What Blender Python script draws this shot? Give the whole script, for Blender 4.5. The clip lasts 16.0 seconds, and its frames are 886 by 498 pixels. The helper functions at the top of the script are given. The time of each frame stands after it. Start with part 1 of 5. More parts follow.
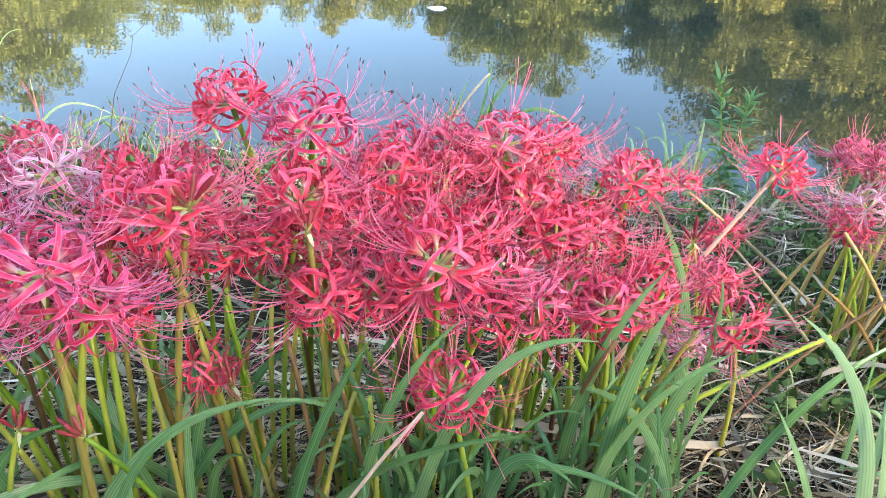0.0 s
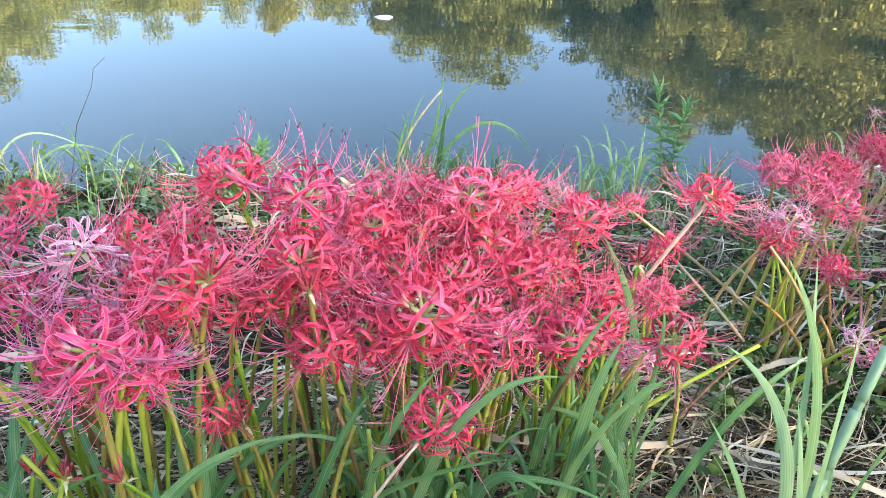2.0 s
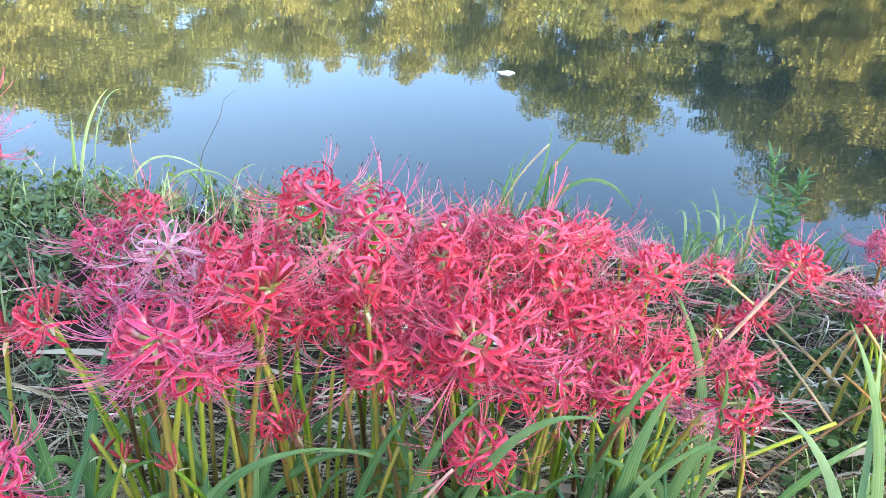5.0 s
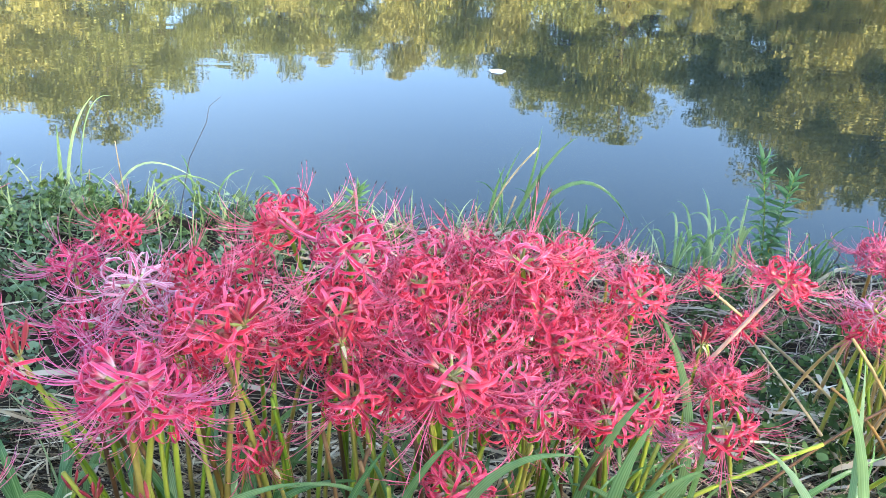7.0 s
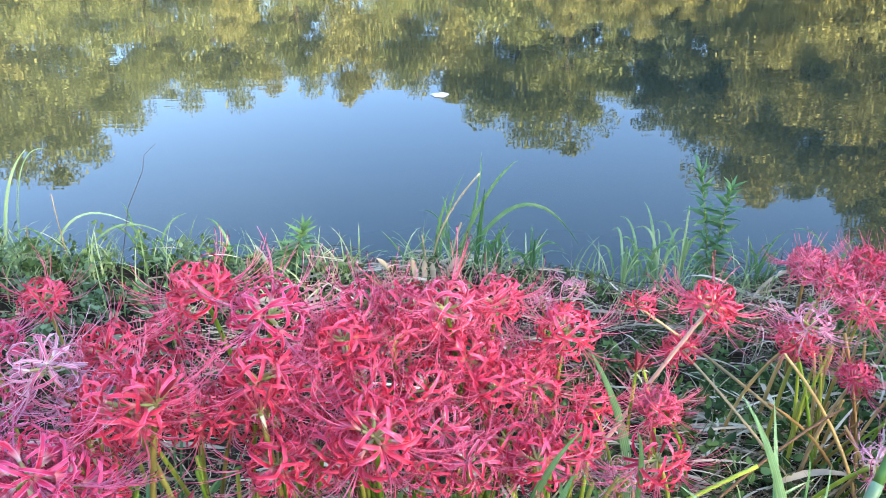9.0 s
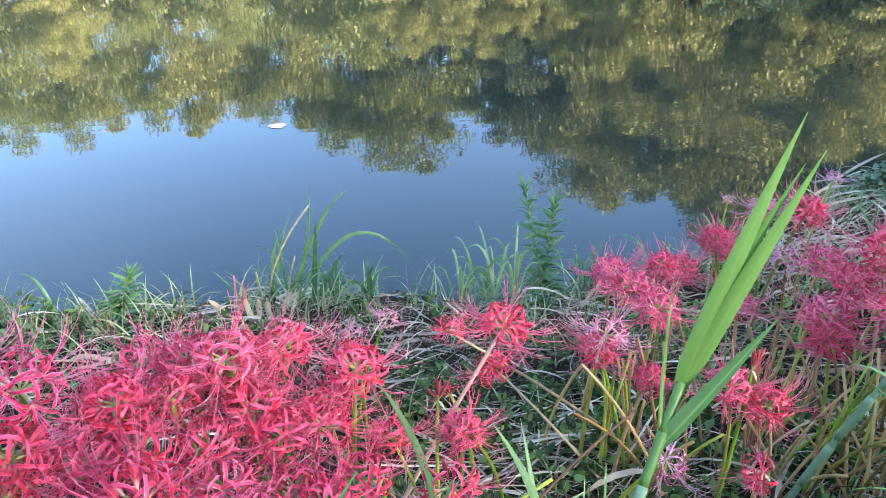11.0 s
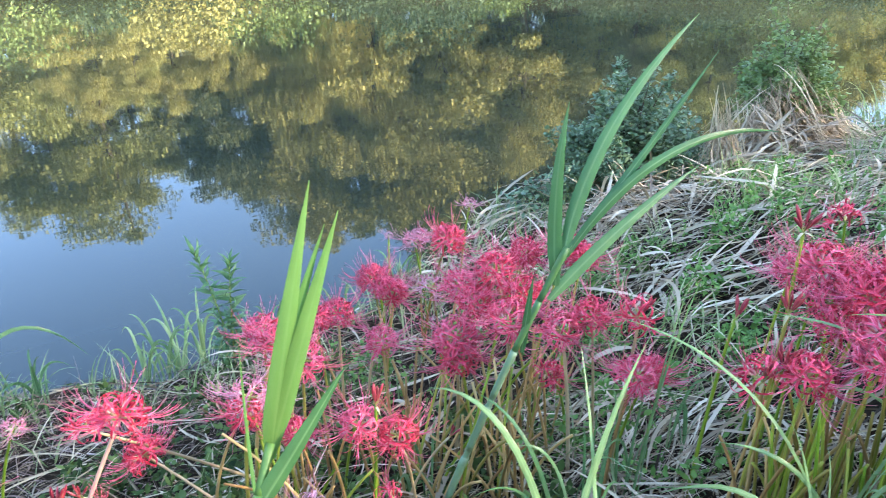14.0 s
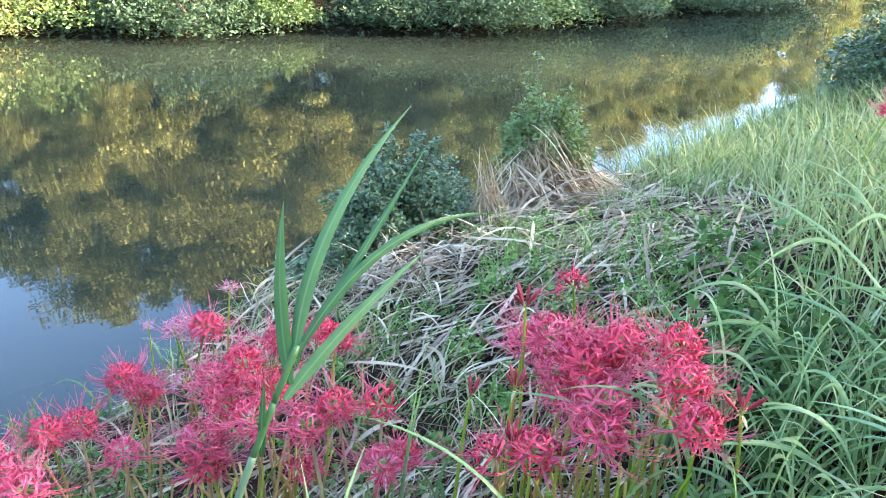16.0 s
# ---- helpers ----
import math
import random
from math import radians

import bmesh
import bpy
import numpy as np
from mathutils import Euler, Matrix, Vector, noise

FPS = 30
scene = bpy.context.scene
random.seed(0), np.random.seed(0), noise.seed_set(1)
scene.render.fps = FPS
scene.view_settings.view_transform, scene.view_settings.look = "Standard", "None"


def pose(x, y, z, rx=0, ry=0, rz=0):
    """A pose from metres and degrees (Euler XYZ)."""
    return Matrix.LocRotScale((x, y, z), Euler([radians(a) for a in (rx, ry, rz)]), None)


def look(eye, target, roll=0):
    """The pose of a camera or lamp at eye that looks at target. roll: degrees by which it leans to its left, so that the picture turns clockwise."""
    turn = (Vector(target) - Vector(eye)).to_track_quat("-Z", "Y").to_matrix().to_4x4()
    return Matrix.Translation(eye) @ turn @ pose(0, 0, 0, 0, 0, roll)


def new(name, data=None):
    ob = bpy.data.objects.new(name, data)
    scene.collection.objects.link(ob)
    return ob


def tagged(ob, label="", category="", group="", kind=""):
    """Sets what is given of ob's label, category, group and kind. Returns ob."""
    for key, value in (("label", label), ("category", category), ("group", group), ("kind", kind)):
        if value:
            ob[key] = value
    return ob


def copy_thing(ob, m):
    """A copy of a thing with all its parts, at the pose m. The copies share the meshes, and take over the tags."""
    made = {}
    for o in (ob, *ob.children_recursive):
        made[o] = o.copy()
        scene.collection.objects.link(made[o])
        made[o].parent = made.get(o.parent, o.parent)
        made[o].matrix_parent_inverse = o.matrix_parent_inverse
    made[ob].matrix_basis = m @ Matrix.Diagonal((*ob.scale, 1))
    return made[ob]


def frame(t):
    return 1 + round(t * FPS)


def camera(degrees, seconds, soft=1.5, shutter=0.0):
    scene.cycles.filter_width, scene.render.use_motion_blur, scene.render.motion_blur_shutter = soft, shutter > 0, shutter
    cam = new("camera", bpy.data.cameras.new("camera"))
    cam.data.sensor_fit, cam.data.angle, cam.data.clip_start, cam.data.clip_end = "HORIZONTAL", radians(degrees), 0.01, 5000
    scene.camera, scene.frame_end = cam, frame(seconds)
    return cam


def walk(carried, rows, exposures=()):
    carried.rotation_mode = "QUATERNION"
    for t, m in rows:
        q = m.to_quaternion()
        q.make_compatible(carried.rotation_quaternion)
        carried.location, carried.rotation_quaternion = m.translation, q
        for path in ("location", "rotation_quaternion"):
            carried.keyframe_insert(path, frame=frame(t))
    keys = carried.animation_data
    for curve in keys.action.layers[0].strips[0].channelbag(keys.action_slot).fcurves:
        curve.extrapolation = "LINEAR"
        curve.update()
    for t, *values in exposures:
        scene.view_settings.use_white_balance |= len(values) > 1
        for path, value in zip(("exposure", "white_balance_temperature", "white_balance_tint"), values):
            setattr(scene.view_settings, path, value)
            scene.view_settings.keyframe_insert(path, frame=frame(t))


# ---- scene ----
cam = camera(57.5, 16.0, soft=0.5, shutter=0.15)
METRES, EYE, TILT, LEAN, TURN = 1.1, 1.78, -34.0, -2.0, 0.0
ROWS = [
    (0.0, 0.0, 0.0, 0.0, 0.0, 0.0, -0.0),
    (0.5, 0.0068, -0.0367, 0.0222, 0.04, -1.02, -0.57),
    (1.0, 0.0037, -0.063, 0.0397, -0.2, -1.53, -0.17),
    (1.5, -0.023, -0.0957, 0.056, -1.76, -1.29, 1.76),
    (2.0, -0.034, -0.135, 0.0713, -3.42, -0.66, 2.66),
    (2.5, -0.0429, -0.1425, 0.0492, -1.32, -1.54, 1.31),
    (3.0, -0.0439, -0.1559, 0.047, 1.84, -1.45, -0.23),
    (3.5, -0.0407, -0.1616, 0.0505, 4.07, 1.35, -1.58),
    (4.0, -0.0159, -0.1605, 0.0404, 4.64, 3.38, -3.18),
    (6.5, 0.0533, -0.1489, 0.0696, 4.12, 2.83, -2.51),
    (7.0, 0.0507, -0.14, 0.0889, 4.16, 2.76, -2.4),
    (7.5, 0.0703, -0.1349, 0.1052, 4.21, 2.7, -2.26),
    (8.0, 0.071, -0.1357, 0.1181, 4.06, 2.89, -1.17),
    (10.5, 0.2243, -0.1365, 0.1526, -4.2, 5.09, 6.2),
    (11.0, 0.2499, -0.1432, 0.1525, -6.9, 4.81, 7.39),
    (11.5, 0.2845, -0.147, 0.1533, -9.82, 4.79, 9.03),
    (12.0, 0.3322, -0.1602, 0.1573, -12.8, 5.05, 10.53),
    (12.5, 0.3539, -0.1736, 0.1552, -14.92, 5.29, 11.35),
    (13.0, 0.3613, -0.1865, 0.1559, -16.5, 5.14, 12.36),
    (13.5, 0.3847, -0.2078, 0.1456, -19.86, 4.25, 15.09),
    (14.0, 0.4625, -0.2406, 0.1357, -25.08, 3.71, 18.27),
    (14.5, 0.5314, -0.2768, 0.151, -29.33, 3.76, 20.01),
    (15.0, 0.5548, -0.2864, 0.1506, -32.39, 3.43, 20.91),
    (15.5, 0.5915, -0.3024, 0.1552, -36.24, 2.52, 22.2),
    (16.0, 0.6183, -0.3243, 0.1609, -39.14, 2.26, 23.47),
]
walk(cam, [(t, pose(0, 0, EYE, TILT, LEAN, TURN) @ pose(METRES * x, METRES * y, METRES * z, 90 + pitch, roll, yaw)) for t, x, y, z, yaw, pitch, roll in ROWS], [(0.0, 3.53, 7100, 10), (4.0, 3.51, 6750, 11), (7.5, 3.45, 6550, 12), (11.0, 3.23, 6100, 13), (13.0, 3.47, 6450, 14), (16.0, 3.6, 6400, 15)])

# ---- light ----
SUN_AZ, SUN_EL = 138.0, 22.0
world = bpy.data.worlds.new("sky")
world.use_nodes = True
scene.world = world
sky = world.node_tree.nodes.new("ShaderNodeTexSky")
sky.sky_type = "NISHITA"
sky.sun_disc = False
sky.sun_elevation, sky.sun_rotation = radians(SUN_EL), radians(SUN_AZ)
sky.air_density, sky.dust_density, sky.ozone_density = 1.0, 0.7, 3.0
back = world.node_tree.nodes["Background"]
back.inputs["Strength"].default_value = 0.14
world.node_tree.links.new(sky.outputs[0], back.inputs["Color"])
sun = new("sun", bpy.data.lights.new("sun", "SUN"))
sun.data.energy, sun.data.angle, sun.data.color = 5.0, radians(9), (1.0, 0.86, 0.66)
sd = Vector((math.sin(radians(SUN_AZ)) * math.cos(radians(SUN_EL)), math.cos(radians(SUN_AZ)) * math.cos(radians(SUN_EL)), math.sin(radians(SUN_EL))))
sun.matrix_world = look(sd * 50, (0, 0, 0))

# ---- materials ----


def material(name, colors, rough=0.5, scale=30.0, by="island", thin=0.0, bump=0.2, rim=None, mid=None, spec=0.4, stretch=(1, 1, 1), cloud=0.45, veins=0, vein_tint=(0.62, 0.68, 0.55), throat=None):
    """A mottled surface: colors is a ramp chosen by island or object at random and by noise; thin: how much light passes through;
    rim, mid, throat: colours of a leaf's or petal's margin, midrib and base, from its uv; veins: how many fine lengthwise lines it has."""
    m = bpy.data.materials.new(name)
    m.use_nodes = True
    nt = m.node_tree
    n, l = nt.nodes, nt.links
    b = n["Principled BSDF"]
    b.inputs["Roughness"].default_value = rough
    b.inputs["Specular IOR Level"].default_value = spec
    tc = n.new("ShaderNodeTexCoord")
    mp = n.new("ShaderNodeMapping")
    mp.inputs["Scale"].default_value = stretch
    l.new(tc.outputs["Object"], mp.inputs[0])
    nz = n.new("ShaderNodeTexNoise")
    nz.inputs["Scale"].default_value = scale
    nz.inputs["Detail"].default_value = 5
    l.new(mp.outputs[0], nz.inputs["Vector"])
    if by == "island":
        rnd = n.new("ShaderNodeNewGeometry").outputs["Random Per Island"]
    else:
        rnd = n.new("ShaderNodeObjectInfo").outputs["Random"]
    mix = n.new("ShaderNodeMix")
    mix.inputs[0].default_value = cloud
    l.new(rnd, mix.inputs[2])
    l.new(nz.outputs[0], mix.inputs[3])
    ramp = n.new("ShaderNodeValToRGB")
    r = ramp.color_ramp
    while len(r.elements) < len(colors):
        r.elements.new(0.5)
    for i, c in enumerate(colors):
        r.elements[i].position = 0.12 + 0.76 * i / max(1, len(colors) - 1)
        r.elements[i].color = (*c, 1)
    l.new(mix.outputs[0], ramp.inputs[0])
    col = ramp.outputs[0]
    if rim or mid:
        uv = n.new("ShaderNodeSeparateXYZ")
        l.new(tc.outputs["UV"], uv.inputs[0])
        off = n.new("ShaderNodeMath")
        off.operation = "MULTIPLY_ADD"
        off.inputs[1].default_value, off.inputs[2].default_value = 2.0, -1.0
        l.new(uv.outputs[0], off.inputs[0])
        ab = n.new("ShaderNodeMath")
        ab.operation = "ABSOLUTE"
        l.new(off.outputs[0], ab.inputs[0])
        for c, lo, hi, amount in ((rim, 0.5, 1.0, 0.8), (mid, 0.22, 0.0, 0.6)):
            if not c:
                continue
            mr = n.new("ShaderNodeMapRange")
            mr.inputs[1].default_value, mr.inputs[2].default_value = lo, hi
            mr.inputs[4].default_value = amount
            l.new(ab.outputs[0], mr.inputs[0])
            mx = n.new("ShaderNodeMix")
            mx.data_type = "RGBA"
            mx.inputs[7].default_value = (*c, 1)
            l.new(mr.outputs[0], mx.inputs[0])
            l.new(col, mx.inputs[6])
            col = mx.outputs[2]
    if veins:
        vu = n.new("ShaderNodeSeparateXYZ")
        l.new(tc.outputs["UV"], vu.inputs[0])
        vm = n.new("ShaderNodeMath")
        vm.operation = "MULTIPLY"
        vm.inputs[1].default_value = 6.2832 * veins
        l.new(vu.outputs[0], vm.inputs[0])
        vs = n.new("ShaderNodeMath")
        vs.operation = "SINE"
        l.new(vm.outputs[0], vs.inputs[0])
        vr = n.new("ShaderNodeMapRange")
        vr.inputs[1].default_value, vr.inputs[2].default_value = -0.6, 1.0
        l.new(vs.outputs[0], vr.inputs[0])
        vx = n.new("ShaderNodeMix")
        vx.data_type, vx.blend_type = "RGBA", "MULTIPLY"
        vx.inputs[7].default_value = (*vein_tint, 1)
        l.new(vr.outputs[0], vx.inputs[0])
        l.new(col, vx.inputs[6])
        col = vx.outputs[2]
    if throat:
        tu = n.new("ShaderNodeSeparateXYZ")
        l.new(tc.outputs["UV"], tu.inputs[0])
        tm = n.new("ShaderNodeMapRange")
        tm.inputs[1].default_value, tm.inputs[2].default_value = 0.2, 0.02
        tm.inputs[4].default_value = 0.85
        l.new(tu.outputs[1], tm.inputs[0])
        tx = n.new("ShaderNodeMix")
        tx.data_type = "RGBA"
        tx.inputs[7].default_value = (*throat, 1)
        l.new(tm.outputs[0], tx.inputs[0])
        l.new(col, tx.inputs[6])
        col = tx.outputs[2]
    l.new(col, b.inputs["Base Color"])
    if bump:
        bp = n.new("ShaderNodeBump")
        bp.inputs["Strength"].default_value = bump
        bp.inputs["Distance"].default_value = 0.002
        l.new(nz.outputs[0], bp.inputs["Height"])
        l.new(bp.outputs[0], b.inputs["Normal"])
    if thin:
        tr = n.new("ShaderNodeBsdfTranslucent")
        l.new(col, tr.inputs[0])
        ms = n.new("ShaderNodeMixShader")
        ms.inputs[0].default_value = thin
        l.new(b.outputs[0], ms.inputs[1])
        l.new(tr.outputs[0], ms.inputs[2])
        l.new(ms.outputs[0], n["Material Output"].inputs[0])
    return m


RED = material("petal red", [(0.43, 0.011, 0.032), (0.6, 0.026, 0.062), (0.72, 0.052, 0.102), (0.83, 0.125, 0.195)], 0.36, 60, "object", 0.14, 0.3, rim=(0.9, 0.15, 0.25), spec=0.4, cloud=0.3, veins=2, vein_tint=(0.84, 0.56, 0.62), throat=(0.72, 0.5, 0.36))
PINK = material("petal pink", [(0.57, 0.018, 0.05), (0.72, 0.052, 0.115), (0.84, 0.14, 0.22)], 0.36, 60, "object", 0.14, 0.3, rim=(0.9, 0.37, 0.47), spec=0.4, cloud=0.3, veins=2, vein_tint=(0.8, 0.5, 0.58), throat=(0.76, 0.6, 0.5))
ROSE = material("petal rose", [(0.5, 0.013, 0.05), (0.63, 0.034, 0.11), (0.73, 0.09, 0.19)], 0.36, 60, "object", 0.12, 0.3, rim=(0.8, 0.27, 0.4), spec=0.35, cloud=0.3, veins=2, vein_tint=(0.8, 0.5, 0.6), throat=(0.76, 0.62, 0.52))
FADED = material("petal faded", [(0.52, 0.05, 0.12), (0.68, 0.2, 0.3), (0.78, 0.47, 0.54)], 0.5, 60, "object", 0.3, 0.3, rim=(0.88, 0.74, 0.78), cloud=0.3, veins=2, vein_tint=(0.75, 0.42, 0.5), throat=(0.76, 0.66, 0.6))
FILAMENT = material("filament", [(0.62, 0.03, 0.085), (0.8, 0.12, 0.21), (0.88, 0.34, 0.42)], 0.45, 40, "island", 0.2, 0)
FILAMENT_ROSE = material("rose filament", [(0.56, 0.04, 0.13), (0.72, 0.14, 0.28), (0.82, 0.38, 0.5)], 0.45, 40, "island", 0.2, 0)
FILAMENT_OLD = material("filament old", [(0.46, 0.07, 0.15), (0.68, 0.28, 0.37), (0.8, 0.56, 0.6)], 0.5, 40, "island", 0.2, 0)
ANTHER = material("anther", [(0.015, 0.006, 0.008), (0.05, 0.018, 0.018), (0.14, 0.07, 0.03)], 0.8, 40, "island", 0, 0)
PEDICEL = material("pedicel", [(0.22, 0.27, 0.06), (0.4, 0.42, 0.12), (0.35, 0.2, 0.1)], 0.5, 60, "object", 0.1, 0)
STEM = material("flower stem", [(0.075, 0.145, 0.01), (0.175, 0.265, 0.024), (0.3, 0.345, 0.045), (0.3, 0.24, 0.055), (0.09, 0.04, 0.012)], 0.4, 14, "object", 0.0, 0.2, stretch=(1, 1, 0.3), cloud=0.35, spec=0.15)
STEM_DARK = material("dark brown stem", [(0.05, 0.024, 0.012), (0.13, 0.065, 0.028), (0.24, 0.13, 0.05)], 0.5, 20, "object", 0.0, 0.25, stretch=(1, 1, 0.3), spec=0.2)
STEM_OLD = material("old stem", [(0.19, 0.095, 0.032), (0.42, 0.25, 0.085), (0.54, 0.37, 0.15)], 0.55, 20, "object", 0.05, 0.25, stretch=(1, 1, 0.3), spec=0.25)
STEM_DRY = material("pale stem", [(0.5, 0.3, 0.2), (0.62, 0.38, 0.3)], 0.5, 25, "object", 0.05, 0.2)
STEM_TAN = material("tan stem", [(0.36, 0.24, 0.11), (0.5, 0.37, 0.2)], 0.5, 25, "object", 0.05, 0.2)
BUD = material("bud", [(0.16, 0.012, 0.022), (0.32, 0.022, 0.04), (0.45, 0.08, 0.085)], 0.45, 50, "object", 0.1, 0.2, mid=(0.42, 0.22, 0.15))
BRACT = material("bract", [(0.45, 0.4, 0.2), (0.6, 0.55, 0.35)], 0.6, 60, "object", 0.3, 0.2)
BLADE = material("broad blade", [(0.06, 0.15, 0.045), (0.13, 0.255, 0.095), (0.26, 0.39, 0.19)], 0.28, 40, "object", 0.3, 0.3, mid=(0.24, 0.37, 0.16), stretch=(1, 1, 0.1), veins=5, spec=0.3)
REED = material("reed leaf", [(0.07, 0.165, 0.03), (0.115, 0.24, 0.05), (0.18, 0.32, 0.08)], 0.36, 40, "object", 0.35, 0.25, mid=(0.2, 0.34, 0.1), stretch=(1, 1, 0.1), veins=17, vein_tint=(0.84, 0.88, 0.8))
REED_DARK = material("dark reed leaf", [(0.045, 0.13, 0.04), (0.08, 0.19, 0.065), (0.12, 0.25, 0.09)], 0.36, 40, "object", 0.3, 0.25, mid=(0.2, 0.32, 0.14), stretch=(1, 1, 0.1), veins=17, vein_tint=(0.84, 0.88, 0.8))
STALK = material("reed stalk", [(0.09, 0.16, 0.08), (0.16, 0.25, 0.13)], 0.45, 20, "object", 0.05, 0.15, stretch=(1, 1, 0.2))
STRAW_PALE = material("pale dry reed leaf", [(0.1, 0.07, 0.042), (0.45, 0.35, 0.225), (0.72, 0.6, 0.42)], 0.65, 10, "island", 0.12, 0.3, spec=0.2)
GRASS = material("grass", [(0.1, 0.155, 0.045), (0.225, 0.31, 0.105), (0.38, 0.45, 0.19), (0.54, 0.53, 0.31)], 0.45, 8, "island", 0.35, 0.1, spec=0.15)
STRAW = material("straw", [(0.012, 0.007, 0.004), (0.055, 0.035, 0.019), (0.4, 0.29, 0.16), (0.74, 0.59, 0.38)], 0.7, 12, "island", 0.08, 0.3, spec=0.15)
HERB = material("herb leaf", [(0.016, 0.03, 0.008), (0.06, 0.1, 0.026), (0.185, 0.26, 0.075)], 0.5, 20, "island", 0.2, 0.1, spec=0.08)
STRAW_MAUVE = material("mauve-brown withered stem", [(0.025, 0.014, 0.01), (0.13, 0.078, 0.056), (0.36, 0.245, 0.19), (0.6, 0.47, 0.37)], 0.7, 12, "island", 0.06, 0.3, spec=0.15)
WEED = material("weed leaf", [(0.06, 0.15, 0.055), (0.12, 0.24, 0.09)], 0.45, 40, "object", 0.3, 0.2, mid=(0.14, 0.27, 0.1))
WEED_YOUNG = material("young weed leaf", [(0.085, 0.18, 0.055), (0.155, 0.29, 0.095)], 0.45, 40, "object", 0.35, 0.2, mid=(0.18, 0.32, 0.11))
SHRUB = material("shrub leaf", [(0.046, 0.085, 0.034), (0.105, 0.17, 0.075), (0.22, 0.3, 0.155)], 0.38, 20, "island", 0.15, 0.1)
SHRUB_LIGHT = material("light shrub leaf", [(0.08, 0.12, 0.034), (0.155, 0.225, 0.07), (0.25, 0.34, 0.11)], 0.4, 20, "island", 0.25, 0.1, spec=0.25)
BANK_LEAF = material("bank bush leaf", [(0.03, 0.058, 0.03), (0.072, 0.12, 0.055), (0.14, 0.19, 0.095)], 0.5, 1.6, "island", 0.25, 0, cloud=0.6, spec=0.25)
WEED_DARK = material("dark weed leaf", [(0.035, 0.075, 0.02), (0.075, 0.15, 0.04), (0.17, 0.29, 0.08)], 0.5, 20, "island", 0.25, 0.1, spec=0.12)
BLADE_LIGHT = material("light blade", [(0.16, 0.26, 0.09), (0.26, 0.39, 0.17), (0.4, 0.51, 0.28)], 0.36, 40, "object", 0.35, 0.3, mid=(0.36, 0.5, 0.24), stretch=(1, 1, 0.1), spec=0.3, veins=5, vein_tint=(0.78, 0.84, 0.72))
WEED_FRESH = material("fresh weed leaf", [(0.06, 0.13, 0.026), (0.125, 0.25, 0.055), (0.25, 0.4, 0.105)], 0.5, 20, "island", 0.28, 0.1, spec=0.14)
WEED_BANK = material("grey-green weed leaf", [(0.05, 0.085, 0.03), (0.12, 0.18, 0.075), (0.26, 0.34, 0.17)], 0.5, 20, "island", 0.25, 0.1, spec=0.25)
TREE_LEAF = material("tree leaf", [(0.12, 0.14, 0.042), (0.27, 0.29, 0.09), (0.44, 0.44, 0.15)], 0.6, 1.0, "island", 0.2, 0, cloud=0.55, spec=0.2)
# gold leaf tone with the low sunlight painted into it
TREE_SUN_TINT = material("sun-tinted tree leaf", [(0.19, 0.19, 0.055), (0.35, 0.335, 0.105), (0.5, 0.46, 0.17)], 0.6, 1.0, "island", 0.2, 0, cloud=0.55, spec=0.2)
# tree leaf darkened to stand for shaded parts of the tree line
TREE_SHADE_TONE = material("shade-toned tree leaf", [(0.075, 0.09, 0.042), (0.145, 0.17, 0.075), (0.26, 0.27, 0.11)], 0.6, 1.0, "island", 0.15, 0, cloud=0.5, spec=0.2)
GRASS_DULL = material("dull grass", [(0.07, 0.11, 0.04), (0.15, 0.215, 0.085), (0.27, 0.33, 0.15), (0.44, 0.4, 0.24)], 0.5, 8, "island", 0.3, 0.1, spec=0.15)
BARK = material("bark", [(0.06, 0.045, 0.03), (0.14, 0.11, 0.08)], 0.9, 18, "object", 0, 0.8, stretch=(1, 1, 0.25))
TWIG = material("twig", [(0.035, 0.028, 0.022), (0.09, 0.07, 0.05)], 0.8, 30, "object", 0, 0.3)
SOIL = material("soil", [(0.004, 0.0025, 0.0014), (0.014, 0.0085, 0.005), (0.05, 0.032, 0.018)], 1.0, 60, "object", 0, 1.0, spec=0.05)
STRAW_DARK = material("dark brown straw", [(0.007, 0.0045, 0.0025), (0.022, 0.014, 0.008), (0.09, 0.06, 0.034), (0.32, 0.235, 0.135)], 0.8, 12, "island", 0.0, 0.3, spec=0.06)
FOAM = material("white litter", [(0.7, 0.7, 0.68), (0.8, 0.8, 0.8)], 0.5, 30, "object", 0, 0.1)

WATER = bpy.data.materials.new("water")
WATER.use_nodes = True
wn, wl = WATER.node_tree.nodes, WATER.node_tree.links
wb = wn["Principled BSDF"]
wb.inputs["Base Color"].default_value = (0.023, 0.029, 0.019, 1)
wb.inputs["Roughness"].default_value = 0.018
wb.inputs["IOR"].default_value = 1.333
wtc = wn.new("ShaderNodeTexCoord")
